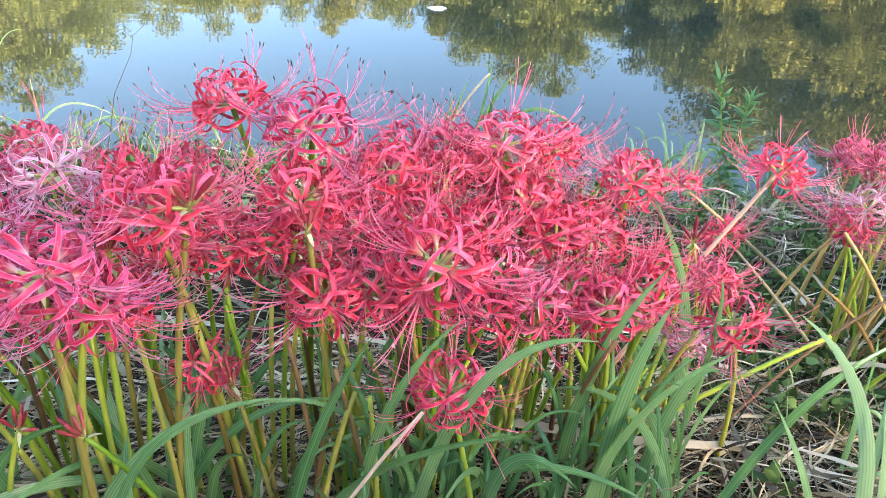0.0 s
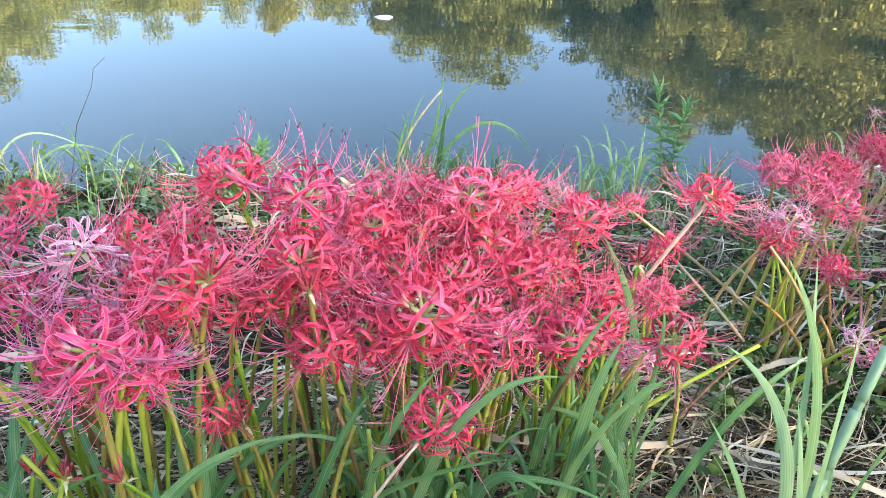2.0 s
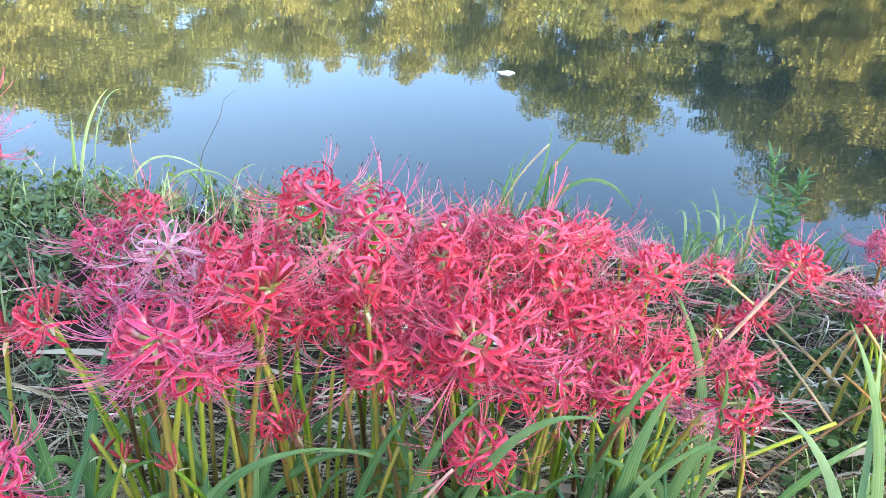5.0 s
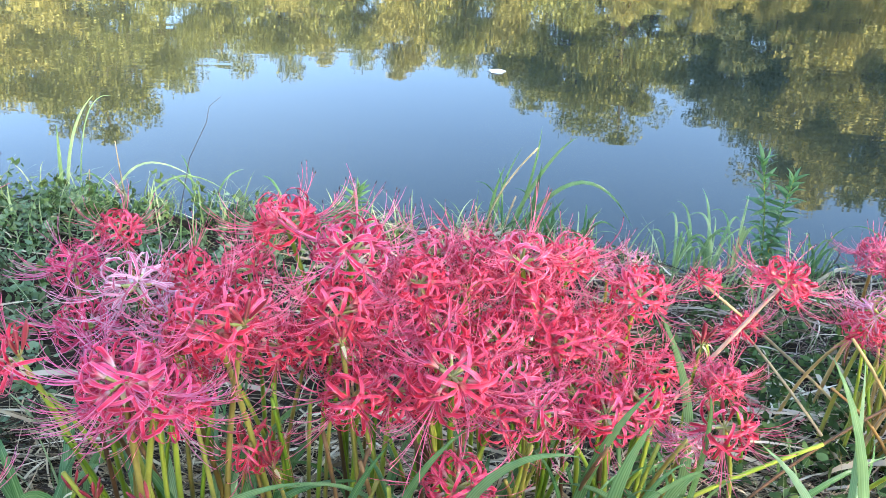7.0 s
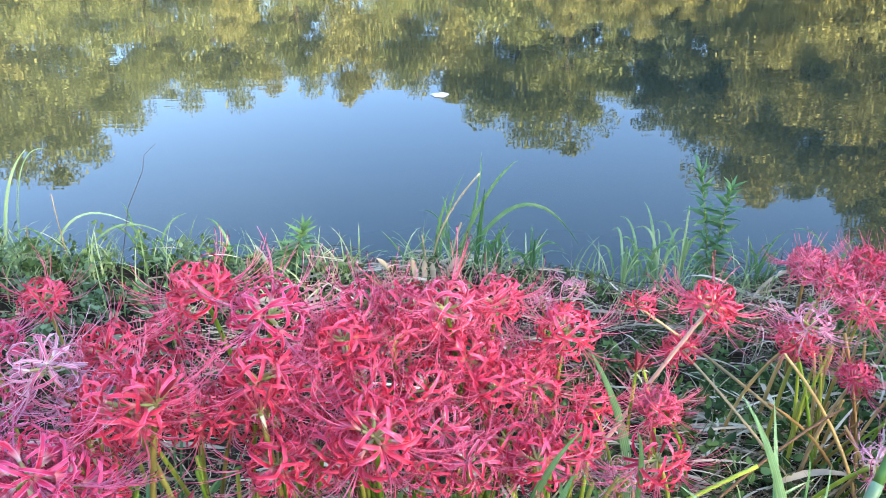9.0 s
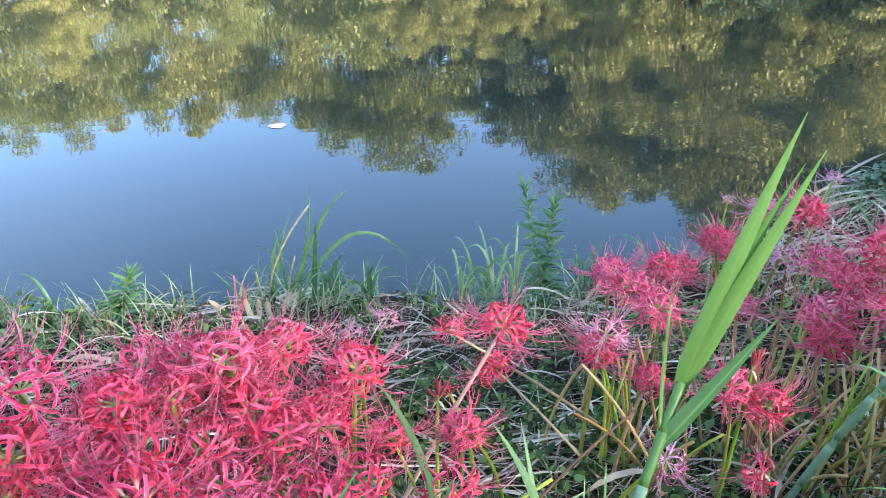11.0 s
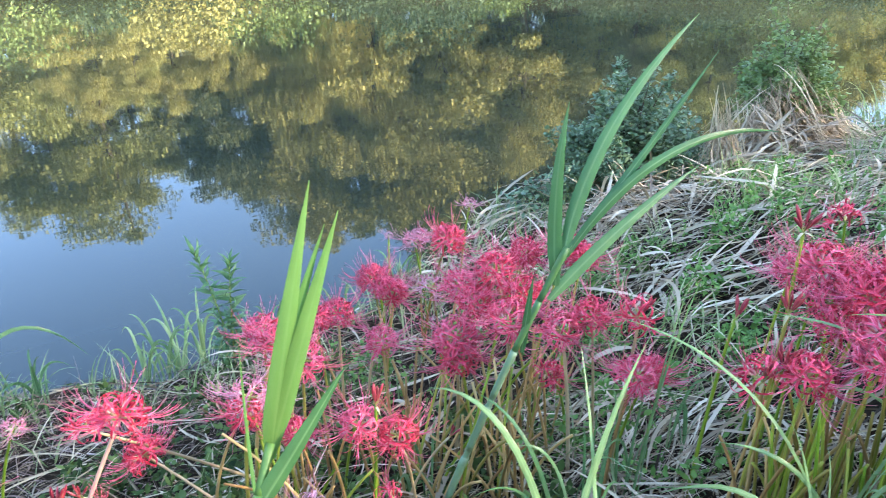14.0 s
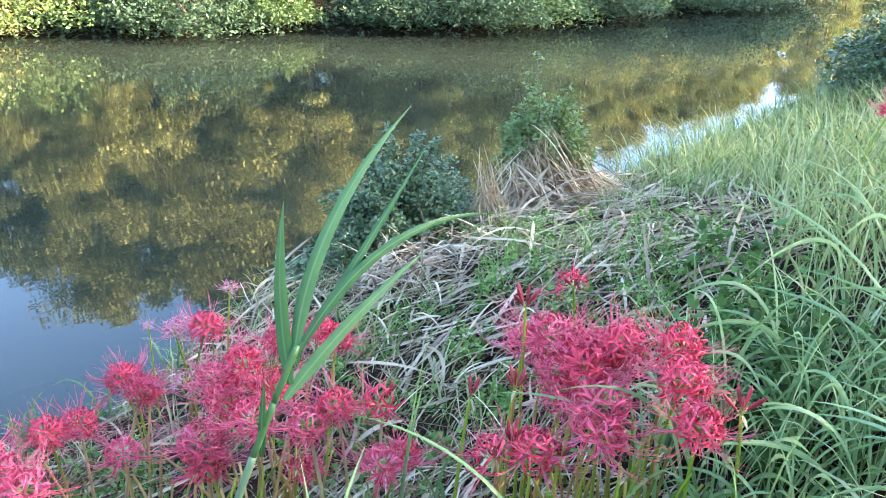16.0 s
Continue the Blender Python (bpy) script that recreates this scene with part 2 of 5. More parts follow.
# gusts: where the ripples are stronger
wg = wn.new("ShaderNodeTexNoise")
wg.inputs["Scale"].default_value, wg.inputs["Detail"].default_value = 0.45, 1
wl.new(wtc.outputs["Object"], wg.inputs["Vector"])
last = None
for size, calm, gust, dist in (((0.7, 1.7, 1), 0.05, 0.08, 0.012), ((1.4, 7.0, 1), 0.06, 0.2, 0.006), ((4.0, 18.0, 1), 0.015, 0.06, 0.003)):
    wm = wn.new("ShaderNodeMapping")
    wm.inputs["Scale"].default_value = size
    wl.new(wtc.outputs["Object"], wm.inputs[0])
    wz = wn.new("ShaderNodeTexNoise")
    wz.inputs["Scale"].default_value = 1.0
    wz.inputs["Detail"].default_value = 2
    wl.new(wm.outputs[0], wz.inputs["Vector"])
    wr = wn.new("ShaderNodeMapRange")
    wr.inputs[1].default_value, wr.inputs[2].default_value, wr.inputs[3].default_value, wr.inputs[4].default_value = 0.5, 0.72, calm, gust
    wl.new(wg.outputs[0], wr.inputs[0])
    wp = wn.new("ShaderNodeBump")
    wp.inputs["Distance"].default_value = dist
    wl.new(wr.outputs[0], wp.inputs["Strength"])
    wl.new(wz.outputs[0], wp.inputs["Height"])
    if last:
        wl.new(last, wp.inputs["Normal"])
    last = wp.outputs[0]
wl.new(last, wb.inputs["Normal"])

# ---- mesh helpers ----
rng = np.random.default_rng(5)


def mesh_of(name, V, F, mats, uv=None, slots=None):
    me = bpy.data.meshes.new(name)
    me.from_pydata([tuple(v) for v in V], [], [tuple(f) for f in F])
    for m in mats if isinstance(mats, (list, tuple)) else [mats]:
        me.materials.append(m)
    me.polygons.foreach_set("use_smooth", np.ones(len(me.polygons), bool))
    if slots is not None:
        me.polygons.foreach_set("material_index", np.array(slots, dtype=np.int32))
    if uv is not None:
        layer = me.uv_layers.new(name="UVMap")
        idx = np.empty(len(me.loops), dtype=np.int32)
        me.loops.foreach_get("vertex_index", idx)
        layer.data.foreach_set("uv", np.asarray(uv, dtype=np.float32)[idx].ravel())
    me.update()
    return me


def child(name, me, parent, m=None, label=""):
    ob = new(name, me)
    ob.parent = parent
    if m is not None:
        ob.matrix_basis = m
    return tagged(ob, label) if label else ob


def thing(name, at, label, category, group="", kind=""):
    ob = new(name)
    ob.empty_display_size = 0.05
    ob.location = at
    return tagged(ob, label, category, group, kind)


def stuff(name, me, label, category):
    return tagged(new(name, me), label, category, kind="stuff")


def unit(v):
    return v / np.maximum(np.linalg.norm(v, axis=-1, keepdims=True), 1e-9)


def ribbons(P, side, w, fold=0.25):
    """Folded strips: P n x k x 3 centre lines, side n x k x 3 unit vectors, w n x k half widths. Gives vertices, faces, uv."""
    n, k, _ = P.shape
    T = unit(np.gradient(P, axis=1))
    N = unit(np.cross(T, side))
    L = P - side * w[..., None] + N * (w * fold)[..., None]
    R_ = P + side * w[..., None] + N * (w * fold)[..., None]
    V = np.stack([L, P, R_], axis=2).reshape(-1, 3)
    base = (np.arange(n)[:, None] * k + np.arange(k - 1)[None, :]) * 3
    F = np.concatenate([np.stack([base, base + 1, base + 4, base + 3], -1).reshape(-1, 4), np.stack([base + 1, base + 2, base + 5, base + 4], -1).reshape(-1, 4)])
    vv = np.linspace(0, 1, k)
    UV = np.stack(np.broadcast_arrays(np.array([0, 0.5, 1.0])[None, None, :], vv[None, :, None] * np.ones((n, 1, 1))), -1).reshape(-1, 2)
    return V, F, UV


def flat_ribbons(P, side, w):
    n, k, _ = P.shape
    V = np.stack([P - side * w[..., None], P + side * w[..., None]], axis=2).reshape(-1, 3)
    base = (np.arange(n)[:, None] * k + np.arange(k - 1)[None, :]) * 2
    F = np.stack([base, base + 1, base + 3, base + 2], -1).reshape(-1, 4)
    return V, F


def tube(P, r, sides=6):
    """A tube round the centre line P (k x 3) with radii r."""
    P = np.asarray(P, float)
    k = len(P)
    r = np.broadcast_to(np.asarray(r, float), (k,))
    T = unit(np.gradient(P, axis=0))
    ref = np.array([0.31, 0.95, 0.05])
    A = unit(np.cross(T, ref))
    B = np.cross(T, A)
    a = np.linspace(0, 2 * math.pi, sides, endpoint=False)
    V = (P[:, None] + r[:, None, None] * (np.cos(a)[None, :, None] * A[:, None] + np.sin(a)[None, :, None] * B[:, None])).reshape(-1, 3)
    F = []
    for i in range(k - 1):
        for j in range(sides):
            q = (j + 1) % sides
            F.append((i * sides + j, i * sides + q, (i + 1) * sides + q, (i + 1) * sides + j))
    F.append(tuple(range(sides))[::-1])
    F.append(tuple((k - 1) * sides + j for j in range(sides)))
    return V, F


def bezier(a, b, c, k):
    t = np.linspace(0, 1, k)[:, None]
    a, b, c = np.asarray(a, float), np.asarray(b, float), np.asarray(c, float)
    return (1 - t) ** 2 * a + 2 * t * (1 - t) * b + t * t * c


def merge(pieces):
    """Joins (vertices, faces, slot) into one list."""
    V, F, S, off = [], [], [], 0
    for v, f, s in pieces:
        V.extend(map(tuple, v))
        F.extend(tuple(int(i) + off for i in g) for g in f)
        S.extend([s] * len(f))
        off += len(v)
    return V, F, S


def blade_shape(a, b, c, width, k=12, facing=None, fold=0.3, keep=0.5):
    """One leaf blade from a over b to c, with its side turned across its way or along facing."""
    P = bezier(a, b, c, k)[None]
    T = unit(np.gradient(P, axis=1))
    s = np.cross(T, np.array([0, 0, 1.0]) if facing is None else np.asarray(facing, float))
    t = np.linspace(0, 1, k)
    w = width * (np.minimum(1, (0.45 + 3 * t)) * np.maximum(0.03, 1 - t ** (2 + 2 * keep)))
    return ribbons(P, unit(s), w[None], fold)


# ---- ground, river and banks ----
NEAR_X = np.array([-60, -20, -8, -3, 0, 1.2, 1.8, 2.6, 3.5, 5, 7, 12, 20, 40, 70])
NEAR_Y = np.array([7, 4.0, 3.5, 3.35, 3.25, 3.05, 3.1, 3.5, 4.05, 4.0, 3.75, 4.1, 5.0, 8.3, 16])
FAR_X = np.array([-60, -10, 0, 5.5, 9.5, 13.5, 18, 25, 40, 70])
FAR_Y = np.array([20, 18.2, 17.4, 16.4, 14.6, 11.6, 11.4, 10.8, 12.6, 20])


def near_shore(x):
    return np.interp(x, NEAR_X, NEAR_Y) + 0.05 * np.sin(x * 5.1) + 0.03 * np.sin(x * 11.7 + 1)


def far_shore(x):
    return np.interp(x, FAR_X, FAR_Y) + 0.25 * np.sin(x * 1.3)


def bank_z(x, y):
    """The even slope of the near bank, without its bumps."""
    d = float(np.interp(x, NEAR_X, NEAR_Y)) - y
    return 0.02 + 0.30 * min(d, 3.0) + 0.15 * min(max(d - 3.0, 0), 3)


def ground_z(x, y):
    x, y = np.asarray(x, float), np.asarray(y, float)
    d = np.interp(x, NEAR_X, NEAR_Y) - y
    e = near_shore(x) - y
    f = y - far_shore(x)
    near = 0.02 + 0.30 * np.minimum(d, 3.0) + 0.15 * np.clip(d - 3.0, 0, 3)
    near = near + 0.02 * np.sin(3.1 * x + 1) * np.sin(2.7 * y) + 0.012 * np.sin(9 * x) * np.sin(8 * y + 2)
    near = np.where(e < 0.12, np.minimum(near, 0.5 * e), near)
    far = 0.6 * np.minimum(f, 1.5) + 0.15 * np.clip(f - 1.5, 0, 6)
    bed = np.maximum(-0.7, np.maximum(0.5 * np.minimum(e, 0), 0.5 * np.minimum(f, 0)))
    return np.where(e > 0, near, np.where(f > 0, far, bed))


def spaced(lo, hi, fine_lo, fine_hi, step):
    inner = np.arange(fine_lo, fine_hi + step / 2, step)
    grow = np.cumsum(step * 1.22 ** np.arange(1, 60))
    left = fine_lo - grow[grow < fine_lo - lo]
    right = fine_hi + grow[grow < hi - fine_hi]
    return np.concatenate([[lo], left[::-1], inner, right, [hi]])


gx = spaced(-400, 400, -3.5, 7.5, 0.07)
gy = np.unique(np.concatenate([spaced(-400, 400, -1.0, 4.6, 0.07), np.arange(9, 20, 0.35)]))
GX, GY = np.meshgrid(gx, gy)
GV = np.stack([GX, GY, ground_z(GX, GY)], -1).reshape(-1, 3)
nx = len(gx)
gi = (np.arange(len(gy) - 1)[:, None] * nx + np.arange(nx - 1)[None, :]).ravel()
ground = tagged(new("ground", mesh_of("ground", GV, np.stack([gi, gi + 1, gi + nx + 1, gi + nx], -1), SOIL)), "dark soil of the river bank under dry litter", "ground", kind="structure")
water = tagged(new("water", mesh_of("water", [(-300, -30, 0), (300, -30, 0), (300, 120, 0), (-300, 120, 0)], [(0, 1, 2, 3)], WATER)), "still murky river water mirroring sky and trees", "water", kind="structure")


def at_ground(x, y, dz=0.0):
    return np.array([x, y, float(ground_z(x, y)) + dz])


# ---- spider lilies ----


def petal_piece(r, roll, length=0.072, half=0.0027):
    """One narrow crisped petal that arches out and rolls back; x is the floret's axis. roll: its place round the axis."""
    k = 17
    s = np.linspace(0, 1, k)
    curl = r.uniform(195, 275)
    hook = r.uniform(20, 110)
    ang = np.radians(10 + curl * s ** 1.2 + hook * np.clip((s - 0.72) / 0.28, 0, 1) ** 1.5)
    length = length * r.uniform(0.9, 1.08)
    step = length / (k - 1)
    ax = 0.019 + np.concatenate([[0], np.cumsum(np.cos(ang[:-1]) * step)])
    rad = 0.0015 + np.concatenate([[0], np.cumsum(np.sin(ang[:-1]) * step)])
    twist = roll + r.uniform(-0.22, 0.22) + 0.55 * s ** 1.5 * r.uniform(-1, 1)
    P = np.stack([ax, rad * np.cos(twist), rad * np.sin(twist)], -1)
    side = np.stack([0 * s, -np.sin(twist), np.cos(twist)], -1)
    w = half * r.uniform(0.82, 1.12) * np.sin(np.pi * (0.12 + 0.88 * s) ** 0.9) ** 0.55 * np.where(s > 0.98, 0.25, 1)
    wave = 0.0013 * np.sin(s * 34 + r.uniform(0, 6)) * np.sin(np.pi * s)
    T = unit(np.gradient(P, axis=0))
    N = unit(np.cross(T, side))
    L = P - side * w[:, None] + N * (wave + 0.5 * w)[:, None]
    R_ = P + side * w[:, None] + N * (-wave + 0.5 * w)[:, None]
    V = np.stack([L, P, R_], 1).reshape(-1, 3)
    F = []
    for i in range(k - 1):
        F += [(3 * i, 3 * i + 1, 3 * i + 4, 3 * i + 3), (3 * i + 1, 3 * i + 2, 3 * i + 5, 3 * i + 4)]
    UV = [(u, v) for v in s for u in (0, 0.5, 1)]
    return V, F, UV


def floret_meshes(seed, petal_mat, slim=0.0024, half=0.0027):
    """The six petals of a floret as meshes of their own, and joined for the lilies that stand far off."""
    r = np.random.default_rng(seed)
    single, pieces, UV = [], [], []
    for i in range(6):
        V, F, uv = petal_piece(r, i * math.pi / 3 + 0.2, 0.072, half)
        single.append(mesh_of("petal", V, F, petal_mat, uv))
        V, F, uv = petal_piece(r, i * math.pi / 3 + 0.2, 0.071, slim)
        pieces.append((V, F, 0))
        UV += uv
    V, F, S = merge(pieces)
    return single, mesh_of("corolla", V, F, petal_mat, UV)


def pedicel_mesh():
    s = np.linspace(0, 1, 7)
    V, F = tube(np.stack([0.021 * s, 0 * s, 0 * s], -1), [0.0013, 0.0013, 0.002, 0.0026, 0.0024, 0.0018, 0.0016], 5)
    return mesh_of("floret", V, F, PEDICEL)


def stamen_mesh(seed, mat, spread=1.0):
    r = np.random.default_rng(seed)
    pieces = []
    for i in range(7):
        k = 9
        s = np.linspace(0, 1, k)
        length = r.uniform(0.078, 0.104) if i else 0.112
        rise = np.radians(-34 + r.uniform(-12, 12) + r.uniform(45, 92) * s ** 1.15)
        yaw = np.radians(r.uniform(-30, 30) * spread) * (0.25 + s)
        step = length / (k - 1)
        d = np.stack([np.cos(rise) * np.cos(yaw), np.cos(rise) * np.sin(yaw), np.sin(rise)], -1)
        P = np.array([0.02, 0, 0]) + np.concatenate([[[0, 0, 0]], np.cumsum(d[:-1] * step, 0)])
        V, F = tube(P, np.linspace(0.00066, 0.0004, k), 3)
        pieces.append((V, F, 0))
        if i:
            e, t = P[-1], d[-1]
            q = np.cross(t, [0.3, 0.9, 0.1])
            q = q / np.linalg.norm(q)
            c = e + t * 0.0012
            o = np.cross(t, q)
            w = unit(t + 0.5 * q * r.uniform(-1, 1))
            V = [c - w * 0.0032, c + q * 0.0011, c - q * 0.0006 + o * 0.001, c - q * 0.0006 - o * 0.001, c + w * 0.0036]
            pieces.append((V, [(0, 1, 2), (0, 3, 1), (0, 2, 3), (4, 2, 1), (4, 1, 3), (4, 3, 2)], 1))
    V, F, S = merge(pieces)
    return mesh_of("filament_tuft", V, F, [mat, ANTHER], None, S)


def bud_mesh(seed):
    s = np.linspace(0, 1, 9)
    P = np.stack([0.062 * s, 0 * s, 0.006 * s * s * (1 if seed else -0.5)], -1)
    rad = np.array([0.0013, 0.0014, 0.0019, 0.0026, 0.0034, 0.0042, 0.0043, 0.0032, 0.0008])
    V, F = tube(P, rad, 6)
    slots = [1 if i // 6 < 2 else 0 for i in range(48)] + [1, 0]
    UV = [((j % 6) / 5, i) for i in s for j in range(6)]
    return mesh_of("flower_bud", V, F, [BUD, PEDICEL], UV, slots)


def bract_mesh():
    V, F, UV = blade_shape((0, 0, 0), (0.012, 0, 0.006), (0.026, 0, -0.006), 0.0032, 6, None, 0.3)
    return mesh_of("bract", V, F, BRACT, UV)


FLORETS = {"red": [floret_meshes(i, RED) for i in range(5)], "pink": [floret_meshes(i + 10, PINK) for i in range(5)], "rose": [floret_meshes(i + 30, ROSE) for i in range(4)], "faded": [floret_meshes(i + 20, FADED, 0.0018, 0.002) for i in range(4)]}
STAMENS = {"red": [stamen_mesh(i, FILAMENT) for i in range(5)], "pink": [stamen_mesh(i + 10, FILAMENT) for i in range(5)], "rose": [stamen_mesh(i + 30, FILAMENT_ROSE) for i in range(4)], "faded": [stamen_mesh(i + 20, FILAMENT_OLD, 1.6) for i in range(4)]}
BUDS = [bud_mesh(0), bud_mesh(1)]
BRACTS = bract_mesh()
PEDICELS = pedicel_mesh()
LABELS = {
    "red": "bright red spider lily in full bloom on a bare green stem",
    "pink": "pinkish red spider lily with pale petal margins in full bloom",
    "rose": "magenta pink spider lily with white-edged petals in full bloom",
    "faded": "fading spider lily with pale lilac and white curled petals",
    "half": "red spider lily half open with some buds still closed",
    "bud": "spider lily in dark red closed buds on a green stem",
    "dried": "withered brownish pink spider lily on a thin stem",
}


def lily(x, y, h, style, scale, base=None, tan=False):
    """One spider lily whose umbel stands at x, y, h above the ground there."""
    scale *= 1.0 if x < 0.75 else 1.12
    r = random.Random(int(x * 9973) + int(y * 7919) * 31 + int(h * 100))
    top = np.array([x, y, bank_z(x, y) + h - (0.0 if style == "bud" else 0.014 * scale)])
    bx, by = base or (x + r.uniform(-0.1, 0.1), y + r.uniform(-0.03, 0.09))
    foot = at_ground(bx, by, -0.01)
    root = thing("spider_lily", foot, LABELS[style], "flower", "spider lilies on the bank")
    end = top - foot
    if base:
        P = bezier((0, 0, 0), end * 0.5 + np.array([0, 0, 0.03]), end, 10)
    else:
        P = bezier((0, 0, 0), (end[0] * 0.25 + r.uniform(-0.02, 0.02), end[1] * 0.25, end[2] * 0.6), end, 12)
    thick = (0.004 if tan else 0.0046) * (0.75 + 0.3 * scale) * r.uniform(0.85, 1.15)
    V, F = tube(P, np.linspace(thick, thick * 0.72, len(P)), 7)
    child("stem", mesh_of("stem", V, F, (STEM_TAN if tan else STEM_DRY) if base else r.choice((STEM_OLD, STEM_TAN, STEM)) if 0.75 < x < 1.7 else STEM), root)
    up = Vector(P[-1] - P[-2]).normalized()
    up = (up + Vector((0, 0, 0.6 if base else 0.3))).normalized()
    m = Matrix.Translation(P[-1]) @ up.to_track_quat("Z", "Y").to_matrix().to_4x4() @ Matrix.Rotation(r.uniform(0, 6.28), 4, "Z")
    for i in range(2):
        child("bract", BRACTS, root, m @ pose(0, 0, 0, 0, r.uniform(10, 50), 180 * i + r.uniform(-40, 40)) @ Matrix.Scale(scale, 4))
    count = {"red": r.choice((8, 8, 9, 9)), "pink": r.choice((7, 8, 9)), "rose": 8, "faded": r.choice((5, 6, 7)), "half": 7, "bud": r.choice((5, 6, 7)), "dried": 6}[style] + (3 if x > 0.6 and style in ("red", "pink") else 0)
    closed = {"half": 3, "bud": count}.get(style, 0)
    kind = {"half": "red", "dried": "faded"}.get(style, style)
    for i in range(count):
        turn = 360 * i / count + r.uniform(-14, 14)
        if i < closed:
            q = m @ pose(0, 0, 0, 0, -r.uniform(48, 80), turn) @ Matrix.Scale(scale * r.uniform(0.72, 0.95), 4)
            child("flower_bud", BUDS[i % 2], root, q, "closed dark red bud")
            continue
        rise = (2, 26, 10, 44)[i % 4] + r.uniform(-9, 9)
        size = scale * r.uniform(0.92, 1.08) * (0.62 if style == "dried" else 1)
        q = m @ pose(0, 0, 0, 0, -rise, turn) @ Matrix.Scale(size, 4)
        v = r.randrange(len(FLORETS[kind]))
        f = child("floret", PEDICELS, root, q)
        single, joined = FLORETS[kind][v]
        if x < 0.45:
            for p in single:
                child("petal", p, f)
        else:
            tagged(child("corolla", joined, f), kind="stuff")
        tagged(child("filament_tuft", STAMENS[kind][r.randrange(len(STAMENS[kind]))], f, None, "long curved filaments with dark anthers"), kind="stuff")
    return root


# front clump
lily(0.013, 0.749, 0.50, "red", 1.26)
lily(0.029, 0.660, 0.36, "red", 0.95)
lily(-0.252, 0.948, 0.65, "red", 1.05)
lily(-0.144, 0.894, 0.63, "rose", 1.10)
lily(-0.364, 0.615, 0.52, "rose", 1.12)
lily(-0.340, 0.640, 0.48, "rose", 1.05)
lily(-0.395, 0.650, 0.47, "rose", 1.00)
lily(-0.344, 0.681, 0.45, "red", 1.00)
lily(-0.423, 0.804, 0.58, "faded", 1.10)
lily(-0.383, 0.799, 0.52, "faded", 1.00)
lily(-0.506, 0.796, 0.50, "rose", 0.95)
lily(-0.709, 1.312, 0.50, "red", 1.00)
lily(-0.668, 1.060, 0.50, "rose", 1.00)
lily(-0.292, 0.727, 0.56, "red", 1.15)
lily(-0.429, 0.976, 0.53, "red", 1.00)
lily(-0.356, 1.058, 0.52, "red", 1.00)
lily(-0.247, 0.714, 0.57, "half", 1.00)
lily(-0.152, 0.830, 0.55, "red", 1.05)
lily(-0.142, 0.813, 0.50, "half", 1.00)
lily(-0.198, 0.843, 0.48, "red", 0.95)
lily(-0.122, 0.759, 0.44, "red", 1.00)
lily(-0.067, 0.788, 0.44, "red", 1.00)
lily(-0.051, 0.961, 0.56, "red", 1.05)
lily(-0.092, 0.972, 0.52, "pink", 1.00)
lily(-0.086, 0.869, 0.50, "red", 1.00)
lily(-0.044, 1.130, 0.56, "pink", 1.00)
lily(0.024, 0.981, 0.55, "half", 0.80)
lily(0.036, 1.089, 0.57, "red", 1.00)
lily(0.104, 1.021, 0.60, "pink", 1.10)
lily(0.189, 1.103, 0.58, "red", 1.00)
lily(0.140, 0.975, 0.52, "red", 1.05)
lily(0.072, 0.933, 0.48, "red", 1.00)
lily(-0.015, 0.909, 0.50, "red", 1.00)
lily(0.096, 0.865, 0.44, "pink", 1.05)
lily(0.178, 0.940, 0.48, "red", 1.00)
lily(0.241, 0.982, 0.47, "red", 1.05)
lily(0.235, 0.815, 0.42, "red", 0.95)
lily(0.298, 0.877, 0.42, "red", 0.95)
lily(0.141, 0.799, 0.42, "pink", 0.90)
lily(0.196, 0.870, 0.42, "red", 0.90)
lily(0.305, 1.055, 0.55, "red", 1.00)
lily(0.540, 1.497, 0.44, "half", 0.85, base=(1.06, 1.47), tan=True)
lily(0.597, 1.220, 0.55, "red", 1.05, base=(0.33, 1.20))
lily(0.650, 1.490, 0.33, "red", 0.95, base=(0.92, 1.24), tan=True)
lily(0.434, 0.892, 0.38, "half", 1.05)
lily(0.397, 0.931, 0.30, "faded", 0.80)
lily(0.512, 1.144, 0.34, "pink", 0.80)
lily(0.502, 1.267, 0.36, "bud", 0.70)
lily(-0.275, 0.752, 0.33, "half", 0.85)
lily(-0.563, 0.722, 0.48, "half", 1.05)
lily(-0.331, 0.694, 0.50, "bud", 1.00)
lily(-0.133, 0.752, 0.52, "bud", 0.80)
lily(-0.233, 0.725, 0.30, "bud", 0.80)
lily(0.408, 1.602, 0.45, "dried", 0.90)
lily(0.320, 1.496, 0.45, "dried", 0.80)
lily(-0.645, 0.734, 0.42, "bud", 0.95)
lily(-0.523, 0.484, 0.36, "rose", 1.00)
lily(-0.735, 0.850, 0.735, "red", 0.95, base=(-0.88, 0.88), tan=True)
lily(-0.69, 0.835, 0.70, "pink", 0.70, base=(-0.84, 0.86), tan=True)
lily(-0.511, 0.680, 0.25, "bud", 0.75)
lily(-0.433, 0.610, 0.30, "bud", 0.70)
lily(-0.358, 0.601, 0.30, "bud", 0.70)
lily(0.196, 0.831, 0.34, "bud", 0.60)

lily(0.010, 1.040, 0.52, "red", 1.00)
lily(0.090, 1.090, 0.53, "red", 1.00)
lily(0.160, 1.060, 0.50, "pink", 1.00)
lily(-0.100, 1.060, 0.52, "red", 1.00)
lily(-0.010, 0.820, 0.42, "red", 0.95)
lily(0.080, 0.800, 0.40, "red", 0.90)
lily(0.250, 1.080, 0.46, "red", 0.90)
lily(-0.250, 0.850, 0.47, "red", 1.00)
lily(-0.330, 0.830, 0.45, "red", 0.95)
